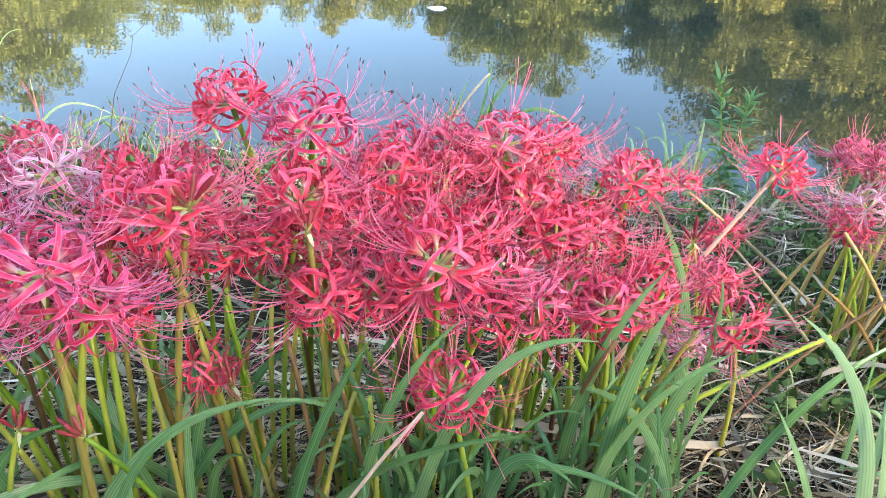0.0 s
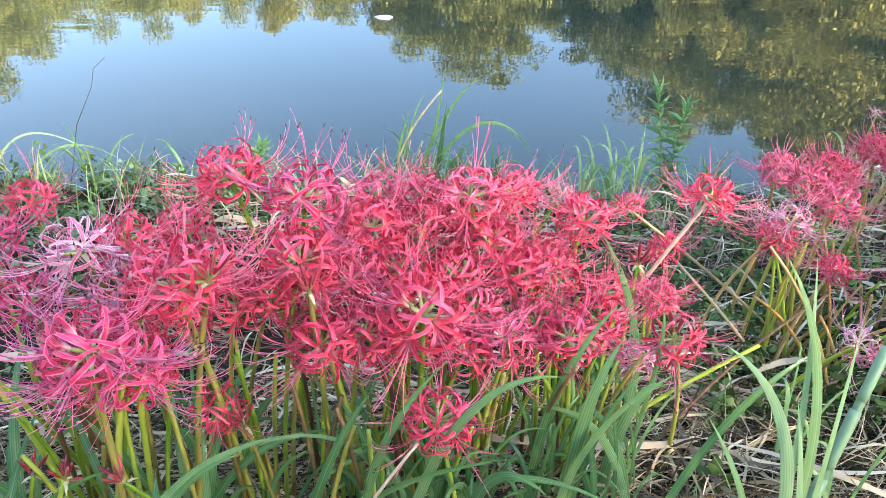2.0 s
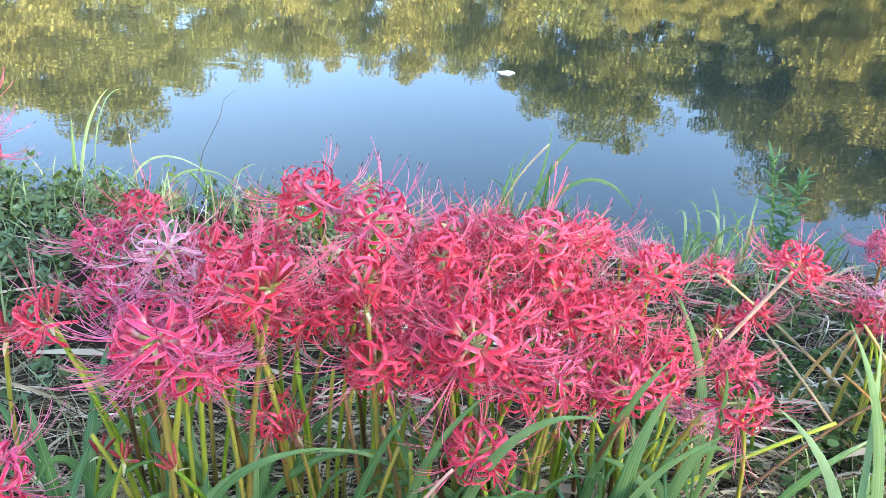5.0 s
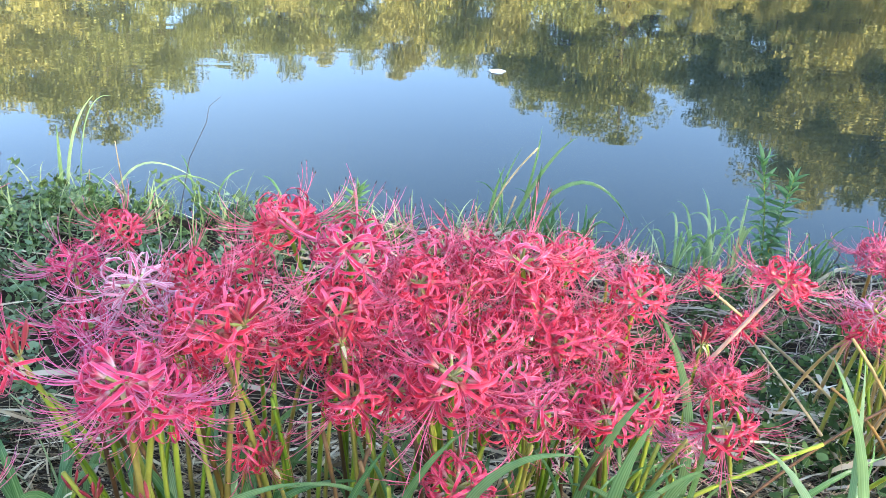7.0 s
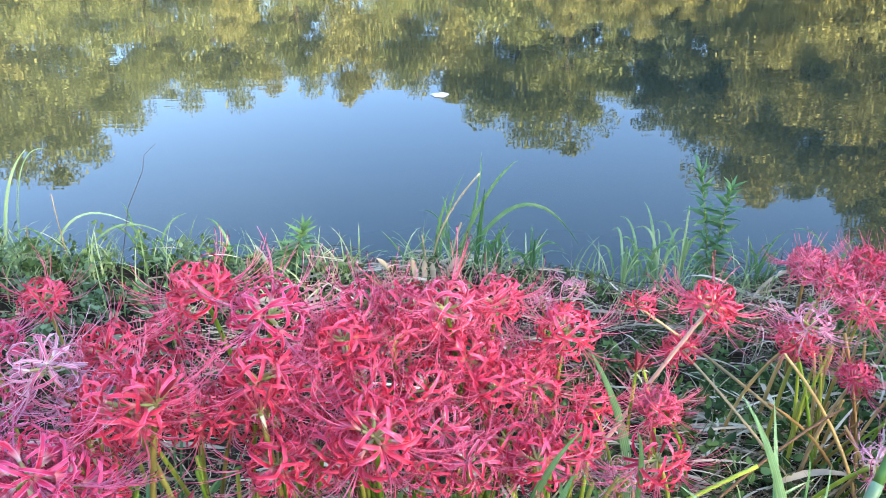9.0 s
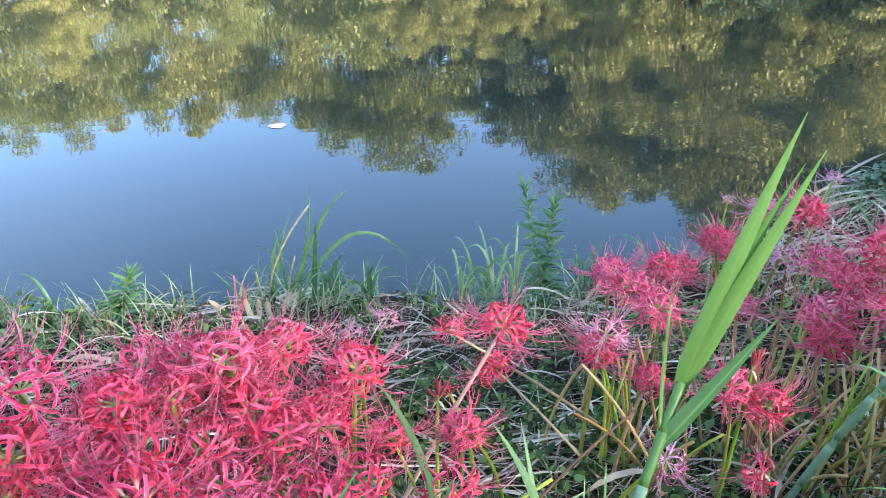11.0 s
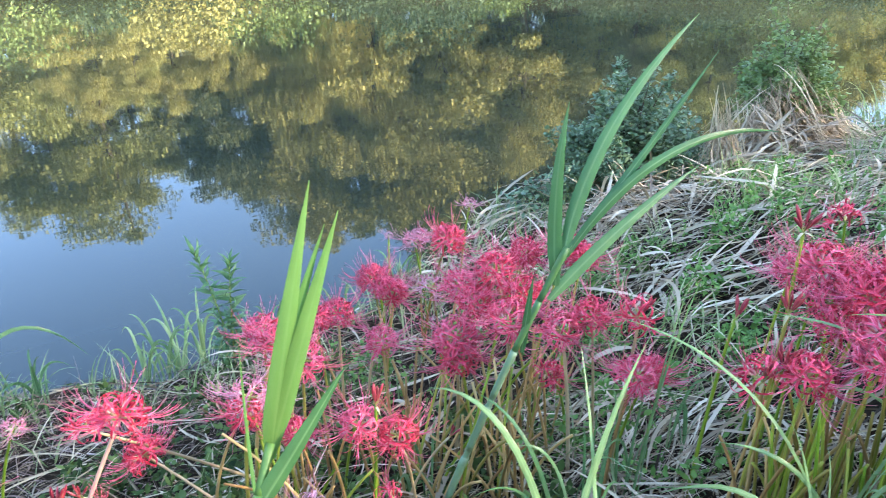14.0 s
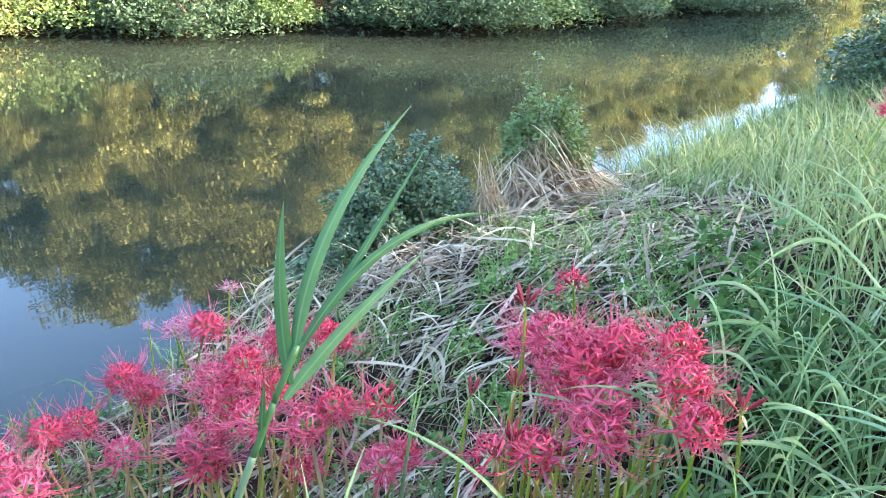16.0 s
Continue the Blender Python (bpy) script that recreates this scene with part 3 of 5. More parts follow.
# middle clump by the water
lily(0.885, 1.392, 0.45, "faded", 0.95)
lily(1.027, 1.607, 0.50, "pink", 1.05)
lily(1.037, 1.769, 0.50, "pink", 1.00)
lily(1.197, 1.785, 0.50, "red", 0.90)
lily(1.053, 1.497, 0.47, "pink", 1.00)
lily(0.869, 1.407, 0.40, "red", 0.85)
lily(0.952, 1.286, 0.36, "red", 0.70)
lily(1.523, 2.090, 0.48, "red", 0.95)
lily(1.527, 1.948, 0.45, "red", 0.95)
lily(1.847, 2.375, 0.50, "faded", 0.95)
lily(1.825, 2.082, 0.55, "red", 1.10)
lily(2.021, 2.249, 0.60, "dried", 0.90)
lily(1.633, 1.867, 0.45, "faded", 0.90)
lily(1.646, 1.718, 0.48, "pink", 1.00)
lily(1.608, 1.468, 0.58, "red", 1.00)
lily(1.818, 1.618, 0.55, "red", 0.90)
lily(1.537, 1.456, 0.50, "red", 1.00)
lily(1.595, 1.320, 0.53, "red", 1.00)
lily(1.494, 1.249, 0.50, "pink", 1.05)
lily(1.419, 1.366, 0.45, "pink", 1.15)
lily(1.418, 1.342, 0.40, "red", 1.00)
lily(1.294, 1.544, 0.44, "pink", 0.85)
lily(1.877, 1.501, 0.55, "red", 0.90)
lily(1.900, 1.457, 0.52, "red", 0.90)
lily(1.559, 1.120, 0.48, "pink", 0.95)
lily(1.629, 1.099, 0.50, "red", 0.85)
lily(1.691, 1.007, 0.50, "half", 0.95)
lily(1.626, 0.934, 0.38, "pink", 0.90)
lily(1.032, 1.113, 0.42, "pink", 0.80)
lily(1.102, 1.082, 0.38, "red", 0.80)
lily(1.064, 1.100, 0.45, "bud", 0.80)
lily(1.548, 1.157, 0.35, "half", 0.70)
lily(0.885, 1.044, 0.28, "faded", 0.80)
lily(1.022, 0.947, 0.30, "half", 0.75)
lily(0.502, 1.157, 0.34, "pink", 0.85)
lily(0.460, 1.166, 0.40, "bud", 0.90)
lily(0.356, 1.042, 0.40, "red", 0.80)
lily(1.289, 1.182, 0.25, "bud", 0.60)
lily(1.574, 2.146, 0.46, "red", 0.85)
lily(1.592, 2.046, 0.42, "red", 0.80)
lily(1.886, 2.398, 0.50, "faded", 0.70)
lily(1.845, 2.595, 0.50, "dried", 0.60)
lily(1.314, 1.891, 0.45, "red", 0.90)

# clump by the lush grass
lily(2.355, 0.977, 0.50, "half", 0.95)
lily(2.050, 0.817, 0.52, "pink", 1.10)
lily(2.068, 0.905, 0.48, "pink", 0.90)
lily(1.971, 0.655, 0.50, "red", 1.10)
lily(2.045, 0.617, 0.52, "red", 1.00)
lily(2.036, 0.651, 0.50, "red", 1.00)
lily(1.905, 0.570, 0.46, "pink", 1.15)
lily(1.858, 0.540, 0.42, "pink", 1.00)
lily(1.942, 0.688, 0.44, "red", 0.90)
lily(2.087, 0.507, 0.50, "red", 0.95)
lily(1.992, 0.442, 0.48, "red", 0.95)
lily(1.934, 0.369, 0.42, "red", 0.90)
lily(1.697, 0.673, 0.42, "half", 1.00)
lily(1.757, 0.622, 0.42, "red", 0.95)
lily(2.010, 0.764, 0.45, "red", 0.90)
lily(1.964, 0.829, 0.62, "bud", 1.00)
lily(1.825, 0.733, 0.50, "bud", 1.00)
lily(1.795, 0.833, 0.48, "bud", 0.90)
lily(1.740, 0.665, 0.42, "bud", 0.90)
lily(1.788, 0.579, 0.38, "bud", 0.85)
lily(1.983, 0.315, 0.42, "bud", 1.10)
lily(1.751, 1.008, 0.32, "red", 0.80)
lily(1.618, 1.213, 0.30, "half", 0.75)
lily(1.909, 1.748, 0.48, "red", 0.80)
lily(2.071, 0.748, 0.48, "red", 0.90)

lily(4.86, 1.0, 0.45, "red", 0.95)

# ---- dry litter and low plants on the bank ----


def scatter(n, x0, x1, y0, y1, keep=None):
    x, y = rng.uniform(x0, x1, n), rng.uniform(y0, y1, n)
    ok = (near_shore(x) - y > 0.06)
    if keep is not None:
        ok &= keep(x, y)
    return x[ok], y[ok]


def lush(x, y):
    return y < 0.45 * (x - 2.2) + 0.3 + np.maximum(0, x - 4.8)


def litter(x, y, lo, hi, w0, w1, lift):
    """Dry strips that lie on the ground, on and under one another."""
    n = len(x)
    k = 7
    L = rng.uniform(lo, hi, n) * rng.uniform(0.5, 1, n)
    a = rng.normal(0.25, 0.8, n) + 0.8 * np.sin(x * 2.3 + 1) * np.sin(y * 2.9) + np.where(rng.random(n) < 0.5, math.pi, 0)
    bend = rng.normal(0, 0.55, n)
    s = np.linspace(0, 1, k)
    ang = a[:, None] + bend[:, None] * s[None]
    step = (L / (k - 1))[:, None]
    px = x[:, None] + np.concatenate([np.zeros((n, 1)), np.cumsum(np.cos(ang[:, :-1]) * step, 1)], 1)
    py = y[:, None] + np.concatenate([np.zeros((n, 1)), np.cumsum(np.sin(ang[:, :-1]) * step, 1)], 1)
    g0, g1 = ground_z(px[:, 0], py[:, 0]), ground_z(px[:, -1], py[:, -1])
    base = g0[:, None] * (1 - s) + g1[:, None] * s
    high = rng.uniform(0.002, lift, n)
    pz = np.maximum(base, ground_z(px, py)) + high[:, None] + (s * (1 - s) * 4)[None] * rng.uniform(-0.3, 0.6, n)[:, None] * lift + np.maximum(0, rng.normal(0, lift, n))[:, None] * s[None]
    pz = np.maximum(pz, ground_z(px, py) + 0.003)
    P = np.stack([px, py, pz], -1)
    t = a + math.pi / 2
    roll = rng.normal(0, 0.6, n)
    side = np.stack([np.cos(t) * np.cos(roll), np.sin(t) * np.cos(roll), np.sin(roll)], -1)
    curl = (rng.normal(0, 1.1, n)[:, None] * (s - 0.4)[None])[..., None]
    side = unit(side[:, None] * np.cos(curl) + np.array([0, 0, 1.0]) * np.sin(curl))
    w = (w0 + (w1 - w0) * rng.random(n)[:, None] ** 1.7) * np.array([0.5, 0.8, 1, 1, 0.95, 0.75, 0.25])[None]
    return flat_ribbons(P, side, w)


def blades(x, y, lo, hi, w0, w1, droop, k=7, heading=None, spread=1.0, low=False):
    n = len(x)
    L = rng.uniform(lo, hi, n)
    if low:
        depth = 0.45 * (x - 2.2) + 0.3 + np.maximum(0, x - 4.8) - y
        L = L * np.clip(1.35 - 0.1 * x, 0.5, 1) * np.clip(0.4 + 0.9 * depth, 0.4, 1)
    a = rng.uniform(0, 2 * math.pi, n) if heading is None else rng.normal(heading, spread, n)
    lean = rng.uniform(0.05, 0.5, n)
    s = np.linspace(0, 1, k)
    ang = lean[:, None] + (rng.uniform(0.3, 1.0, n) * droop)[:, None] * s[None] ** 1.6
    step = (L / (k - 1))[:, None]
    z = np.concatenate([np.zeros((n, 1)), np.cumsum(np.cos(ang[:, :-1]) * step, 1)], 1)
    r = np.concatenate([np.zeros((n, 1)), np.cumsum(np.sin(ang[:, :-1]) * step, 1)], 1)
    P = np.stack([x[:, None] + r * np.cos(a)[:, None], y[:, None] + r * np.sin(a)[:, None], ground_z(x, y)[:, None] - 0.01 + z], -1)
    P[..., 2] = np.maximum(P[..., 2], ground_z(P[..., 0], P[..., 1]) + 0.004)
    t = a + rng.normal(0, 0.5, n)
    side = np.broadcast_to(np.stack([-np.sin(t), np.cos(t), 0 * t], -1)[:, None], P.shape)
    w = rng.uniform(w0, w1, n)[:, None] * (np.minimum(1, 0.5 + 3 * s) * np.maximum(0.04, 1 - s ** 2.5))[None]
    return ribbons(P, side, w, 0.3)[:2]


def leaves_at(C, lo, hi, flat=0.6, fine=False, broad=1.0):
    """Folded pointed leaves at the points C; fine: with a rounded outline."""
    n = len(C)
    L = rng.uniform(lo, hi, n)[:, None]
    d = unit(rng.normal(0, 1, (n, 3)) * np.array([1, 1, flat]))
    s = unit(np.cross(d, unit(rng.normal(0, 0.5, (n, 3)) + np.array([0, 0, 1.0]))))
    nn = np.cross(d, s)
    w = L * rng.uniform(0.2, 0.32, (n, 1)) * broad
    if not fine:
        V = np.stack([C, C + d * L * 0.45 - s * w + nn * w * 0.3, C + d * L, C + d * L * 0.45 + s * w + nn * w * 0.3], 1).reshape(-1, 3)
        i = np.arange(n)[:, None] * 4
        return V, np.concatenate([i + np.array([[0, 2, 1]]), i + np.array([[0, 3, 2]])])
    sag = -nn * w * rng.uniform(-0.3, 0.7, (n, 1))
    V = np.stack([C, C + d * L * 0.22 - s * w * 0.78 + nn * w * 0.25, C + d * L * 0.6 - s * w * 0.85 + nn * w * 0.25 + sag * 0.4, C + d * L + sag,
                  C + d * L * 0.6 + s * w * 0.85 + nn * w * 0.25 + sag * 0.4, C + d * L * 0.22 + s * w * 0.78 + nn * w * 0.25, C + d * L * 0.45 + sag * 0.2], 1).reshape(-1, 3)
    i = np.arange(n)[:, None] * 7
    return V, np.concatenate([i + np.array([q]) for q in ([0, 6, 1], [1, 6, 2], [2, 6, 3], [3, 6, 4], [4, 6, 5], [5, 6, 0])])


x, y = scatter(17000, -3.2, 7.0, -0.3, 4.1, lambda a, b: (rng.random(len(a)) < np.where(a < -0.9, 0.3, np.where((a > 0.7) & (a < 2.4) & (b < 2.0), 0.4, np.where(a < 1.5, 0.85, np.clip(1.25 - 0.12 * np.abs(a - 1), 0.2, 1))))) & (~lush(a, b) | (rng.random(len(a)) < 0.25)))
V, F = litter(x, y, 0.12, 0.5, 0.001, 0.0044, 0.05)
stuff("dry_grass_litter", mesh_of("dry_grass_litter", V, F, STRAW), "matted pale dry grass and reed litter over the bank", "dry grass")
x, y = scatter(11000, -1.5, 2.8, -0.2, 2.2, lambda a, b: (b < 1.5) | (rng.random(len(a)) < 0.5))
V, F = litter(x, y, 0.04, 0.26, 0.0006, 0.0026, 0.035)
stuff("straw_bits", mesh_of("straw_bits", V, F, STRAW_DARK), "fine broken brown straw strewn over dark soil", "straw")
x, y = scatter(3600, -0.3, 2.0, 1.3, 2.95, lambda a, b: rng.random(len(a)) < np.clip(1.2 * (b - 1.45), 0.12, 1))
V, F = litter(x, y, 0.04, 0.24, 0.0007, 0.0024, 0.06)
stuff("withered_stems", mesh_of("withered_stems", V, F, STRAW_MAUVE), "withered mauve-brown flower stems matted on the ground", "dry stems")
x, y = scatter(5200, -0.95, 0.95, 0.35, 1.25)
V, F = litter(x, y, 0.1, 0.4, 0.0009, 0.0032, 0.05)
stuff("loose_straw", mesh_of("loose_straw", V, F, STRAW), "loose pale straw lying between the flower stems", "straw")
x, y = scatter(6200, -2.6, 6.0, 0.5, 4.0, lambda a, b: ~lush(a, b) & (rng.random(len(a)) < np.where(a > 2.35, 1.0, np.where(a > 1.7, 0.3, np.where(a < -0.8, 0.05, 0.2)))))
V, F = litter(x, y, 0.18, 0.65, 0.002, 0.0092, 0.07)
stuff("cut_reed_litter", mesh_of("cut_reed_litter", V, F, STRAW_PALE), "long cut dry reed leaves lying in a tangled mat", "dry reeds")

x, y = scatter(2600, 0.4, 2.3, 0.4, 1.8, lambda a, b: (np.hypot(a - 1.75, b - 0.95) < 0.5) | (np.hypot(a - 0.85, b - 1.45) < 0.28))
V, F = litter(x, y, 0.12, 0.45, 0.0012, 0.0045, 0.05)
stuff("pale_straw", mesh_of("pale_straw", V, F, STRAW_PALE), "pale straw lying in patches among the stems", "straw")
x, y = scatter(9000, 2.0, 11.0, -1.4, 4.0, lush)
V, F = blades(x, y, 0.35, 0.9, 0.003, 0.0085, 2.5, heading=2.6, spread=1.9, low=True)
stuff("lush_grass", mesh_of("lush_grass", V, F, GRASS), "tall lush green grass with arching blades on the bank", "grass")
x, y = scatter(7000, 1.9, 6.5, -1.2, 3.0, lush)
V, F = blades(x, y, 0.12, 0.42, 0.002, 0.0055, 2.0)
stuff("under_grass", mesh_of("under_grass", V, F, GRASS), "dense low green grass under the taller blades", "grass")
x, y = scatter(9000, 2.0, 9.0, 0.6, 4.2, lambda a, b: ~lush(a, b) & (np.sin(4.3 * a + 1.3 * b) * np.sin(3.7 * b - 1.1 * a + 2) + 0.35 * np.sin(11 * a) * np.sin(9 * b) > np.where(a > 4.9, -0.3, 0.08)))
V, F = blades(x, y, 0.08, 0.3, 0.002, 0.0052, 2.0)
stuff("short_grass", mesh_of("short_grass", V, F, GRASS), "thin green grass growing through dry litter", "grass")
x, y = scatter(4200, -3.2, 2.6, 2.3, 3.5, lambda a, b: ((b > 2.8) | (rng.random(len(a)) < 0.35)) & (np.sin(7 * a) + np.sin(17 * a + 2) > -0.7))
V, F = blades(x, y, 0.08, 0.3, 0.0015, 0.005, 2.2)
stuff("shore_grass", mesh_of("shore_grass", V, F, GRASS), "thin green grass along the water's edge", "grass")
x, y = scatter(900, -3.0, 2.2, 0.3, 2.6)
V, F = blades(x, y, 0.08, 0.26, 0.0012, 0.003, 1.3)
stuff("sparse_grass", mesh_of("sparse_grass", V, F, GRASS_DULL), "sparse green grass between the flower stems", "grass")
x, y = scatter(16000, -9, 14, -6, 4.5, lambda a, b: (a < -3.0) | (a > 10.8) | (b < np.where(a > 2.0, -1.2, -0.25)))
x2, y2 = scatter(9000, -60, 60, -14, 8, lambda a, b: (a < -9) | (a > 14) | (b < -6))
x, y = np.concatenate([x, x2]), np.concatenate([y, y2])
V, F = blades(x, y, 0.2, 0.6, 0.006, 0.014, 1.5, 4)
stuff("bank_grass", mesh_of("bank_grass", V, F, GRASS), "rough green grass along the bank", "grass")


def herbs(name, spots, label, mat=HERB, lo=0.012, hi=0.03):
    """Small leafy plants: every plant is a bunch of leaves round a short stem."""
    C = []
    for hx, hy, hr, n, high in spots:
        m = max(4, n // 26)
        a, q = rng.uniform(0, 6.283, m), hr * np.sqrt(rng.random(m))
        px, py, ph = hx + q * np.cos(a), hy + q * np.sin(a), high * rng.uniform(0.35, 1.25, m)
        i = rng.integers(0, m, n)
        t = rng.random(n)
        cx = px[i] + rng.normal(0, 0.022, n) * (1.4 - t)
        cy = py[i] + rng.normal(0, 0.022, n) * (1.4 - t)
        ok = near_shore(cx) - cy > 0.03
        C.append(np.stack([cx, cy, ground_z(cx, cy) + 0.008 + ph[i] * t], -1)[ok])
    V, F = leaves_at(np.concatenate(C), lo, hi, 0.9, True, 1.15)
    return stuff(name, mesh_of(name, V, F, mat), label, "weeds")


herbs("bank_weeds", [(-1.5, 2.6, 0.7, 1500, 0.16), (-2.3, 2.5, 0.7, 1500, 0.2), (-1.1, 1.9, 0.6, 600, 0.1), (-1.9, 1.7, 0.6, 900, 0.14), (-0.8, 2.7, 0.4, 700, 0.12), (-1.3, 1.2, 0.4, 700, 0.1)], "green leafy weeds spreading over the bank", WEED_BANK, 0.016, 0.042)
herbs("low_weeds", [(-2.1, 2.85, 0.7, 2600, 0.22), (-1.2, 2.95, 0.5, 1000, 0.14), (-1.6, 1.8, 0.5, 700, 0.1), (-0.4, 2.8, 0.5, 600, 0.12), (0.75, 1.5, 0.5, 2300, 0.12), (0.6, 1.1, 0.35, 420, 0.08), (1.25, 1.3, 0.4, 1200, 0.12), (0.5, 2.2, 0.7, 800, 0.1), (-0.6, 2.2, 0.7, 900, 0.1), (1.2, 2.4, 0.4, 700, 0.12), (0.9, 2.0, 0.5, 900, 0.1)], "small dark green leafy weeds covering the ground", HERB, 0.016, 0.04)
herbs("leafy_weeds", [(2.9, 0.95, 0.3, 700, 0.2), (3.05, 1.95, 0.14, 450, 0.17), (3.25, 1.75, 0.12, 300, 0.14), (2.68, 1.62, 0.12, 380, 0.15), (2.3, 1.45, 0.3, 500, 0.1), (3.6, 1.4, 0.35, 700, 0.16), (1.6, 1.75, 0.4, 500, 0.12), (3.95, 2.2, 0.2, 350, 0.16), (3.2, 3.0, 0.1, 200, 0.14), (2.0, 1.1, 0.4, 900, 0.1), (5.2, 2.6, 0.7, 900, 0.14), (2.3, 2.3, 0.2, 300, 0.1), (1.46, 2.24, 0.16, 420, 0.15), (1.97, 2.15, 0.14, 260, 0.12), (2.44, 2.04, 0.16, 320, 0.12), (3.0, 1.45, 0.14, 300, 0.14), (2.75, 2.2, 0.22, 520, 0.14), (3.5, 2.0, 0.25, 560, 0.15), (2.5, 1.2, 0.22, 520, 0.14), (3.3, 1.2, 0.25, 600, 0.18), (4.2, 1.9, 0.3, 600, 0.16), (2.2, 1.75, 0.2, 420, 0.12), (1.75, 1.35, 0.25, 500, 0.1), (3.9, 2.55, 0.25, 420, 0.14)], "fresh green leafy weeds between grass and litter", WEED_FRESH)
herbs("dark_weeds", [(2.62, 0.5, 0.3, 800, 0.24), (2.9, 0.72, 0.25, 600, 0.22), (2.35, 0.4, 0.2, 260, 0.2), (3.35, 0.95, 0.25, 350, 0.2)], "broad-leaved dark green weeds at the edge of the grass", WEED_DARK, 0.028, 0.055)

# ---- tall leaves and reeds ----


def grass_clump(name, spot, blades_of, mat, label, category="grass"):
    """A clump of single broad blades: each is (start offset, middle, tip, width), from its own foot on the ground."""
    root = thing(name, at_ground(*spot), label, category, "grass clumps among the lilies")
    o = np.array(root.location)
    q = random.Random(int(spot[0] * 913) + int(spot[1] * 577))
    for a, b, c, w in blades_of:
        turn = (q.uniform(-0.5, 0.6), -1, q.uniform(0.1, 0.7))
        V, F, UV = blade_shape(np.asarray(a) - o, np.asarray(b) - o, np.asarray(c) - o, w, 14, turn)
        child("blade", mesh_of("blade", V, F, mat, UV), root)
    return root


def wild_clump(x, y, count, lo, hi, width, mat=None, lean=0.6, label="broad bluish green grass blades rising among the stems"):
    r = random.Random(int(x * 1000) + int(y * 100) * 77)
    rows = []
    for _ in range(count):
        a, L = r.uniform(0, 6.283), r.uniform(lo, hi)
        d = np.array([math.cos(a), math.sin(a), 0]) * L * r.uniform(0.2, lean)
        f = at_ground(x + r.uniform(-0.03, 0.03), y + r.uniform(-0.03, 0.03), -0.01)
        rows.append((f, f + d * 0.25 + np.array([0, 0, L * 0.85]), f + d + np.array([0, 0, L * r.uniform(0.45, 0.9)]), width * r.uniform(0.7, 1.2)))
    return grass_clump("grass_tuft", (x, y), rows, mat or BLADE, label)


def g(x, y):
    return at_ground(x, y, -0.01)


grass_clump("grass_tuft", (0.0, 0.68), [
    (g(-0.02, 0.68), (0.02, 0.60, 1.3), (0.175, 0.62, 1.255), 0.0085),
    (g(-0.08, 0.70), (-0.08, 0.62, 1.15), (0.04, 0.67, 1.24), 0.0075),
    (g(-0.14, 0.66), (-0.13, 0.58, 1.13), (0.12, 0.555, 1.19), 0.0094),
    (g(-0.18, 0.62), (-0.14, 0.6, 1.12), (-0.05, 0.6, 1.27), 0.0075),
    (g(0.08, 0.70), (0.07, 0.6, 1.2), (0.17, 0.58, 1.08), 0.0088),
    (g(0.02, 0.62), (0.06, 0.57, 1.15), (0.13, 0.5, 1.12), 0.0088),
], BLADE, "broad bluish green arching grass blades among the lilies")
grass_clump("grass_tuft", (0.25, 0.72), [
    (g(0.24, 0.72), (0.22, 0.68, 1.15), (0.265, 0.68, 1.26), 0.0119),
    (g(0.20, 0.78), (0.18, 0.76, 1.1), (0.29, 0.78, 1.24), 0.0094),
    (g(0.22, 0.70), (0.2, 0.66, 1.12), (0.36, 0.7, 1.18), 0.0100),
    (g(0.32, 0.8), (0.32, 0.76, 1.15), (0.40, 0.8, 1.05), 0.0100),
    (g(0.42, 1.0), (0.46, 0.98, 1.0), (0.33, 1.05, 1.19), 0.0100),
    (g(0.40, 0.9), (0.42, 0.86, 1.1), (0.38, 0.84, 1.18), 0.0075),
], BLADE, "tall bluish green grass blades standing between flower stems")
grass_clump("grass_tuft", (0.54, 0.6), [
    (g(0.54, 0.60), (0.56, 0.61, 1.22), (0.445, 0.677, 1.385), 0.0095),
    (g(0.53, 0.60), (0.52, 0.59, 1.2), (0.377, 0.635, 1.285), 0.0095),
    (g(0.55, 0.62), (0.52, 0.62, 1.15), (0.478, 0.672, 1.39), 0.0075),
    (g(0.52, 0.60), (0.46, 0.58, 1.05), (0.36, 0.60, 1.2), 0.0065),
    (g(0.57, 0.60), (0.55, 0.6, 1.1), (0.56, 0.66, 1.3), 0.0075),
    (g(0.56, 0.58), (0.52, 0.57, 1.05), (0.47, 0.6, 1.22), 0.006),
], BLADE_LIGHT, "light green broad grass leaves in a clump")
grass_clump("grass_tuft", (-0.34, 0.6), [
    (g(-0.40, 0.6), (-0.33, 0.58, 1.15), (-0.21, 0.6, 1.165), 0.006),
    (g(-0.52, 0.62), (-0.52, 0.6, 1.1), (-0.38, 0.62, 1.12), 0.0085),
    (g(-0.56, 0.6), (-0.56, 0.58, 1.1), (-0.45, 0.5, 1.15), 0.008),
    (g(-0.62, 0.7), (-0.6, 0.66, 1.1), (-0.72, 0.6, 1.1), 0.008),
    (g(-0.6, 0.8), (-0.58, 0.78, 1.05), (-0.46, 0.8, 1.05), 0.007),
], BLADE, "bluish green grass blades under the pink lilies")
for i in range(11):
    wild_clump(random.uniform(-0.75, 0.5), random.uniform(0.62, 1.05), 4, 0.22, 0.44, 0.0042)
for cx, cy in ((0.02, 0.7), (0.1, 0.74), (0.17, 0.7), (0.24, 0.78), (0.3, 0.72), (-0.06, 0.72)):
    wild_clump(cx, cy, 7, 0.2, 0.4, 0.0045, REED_DARK, 0.4, "narrow upright green grass leaves among the stems")
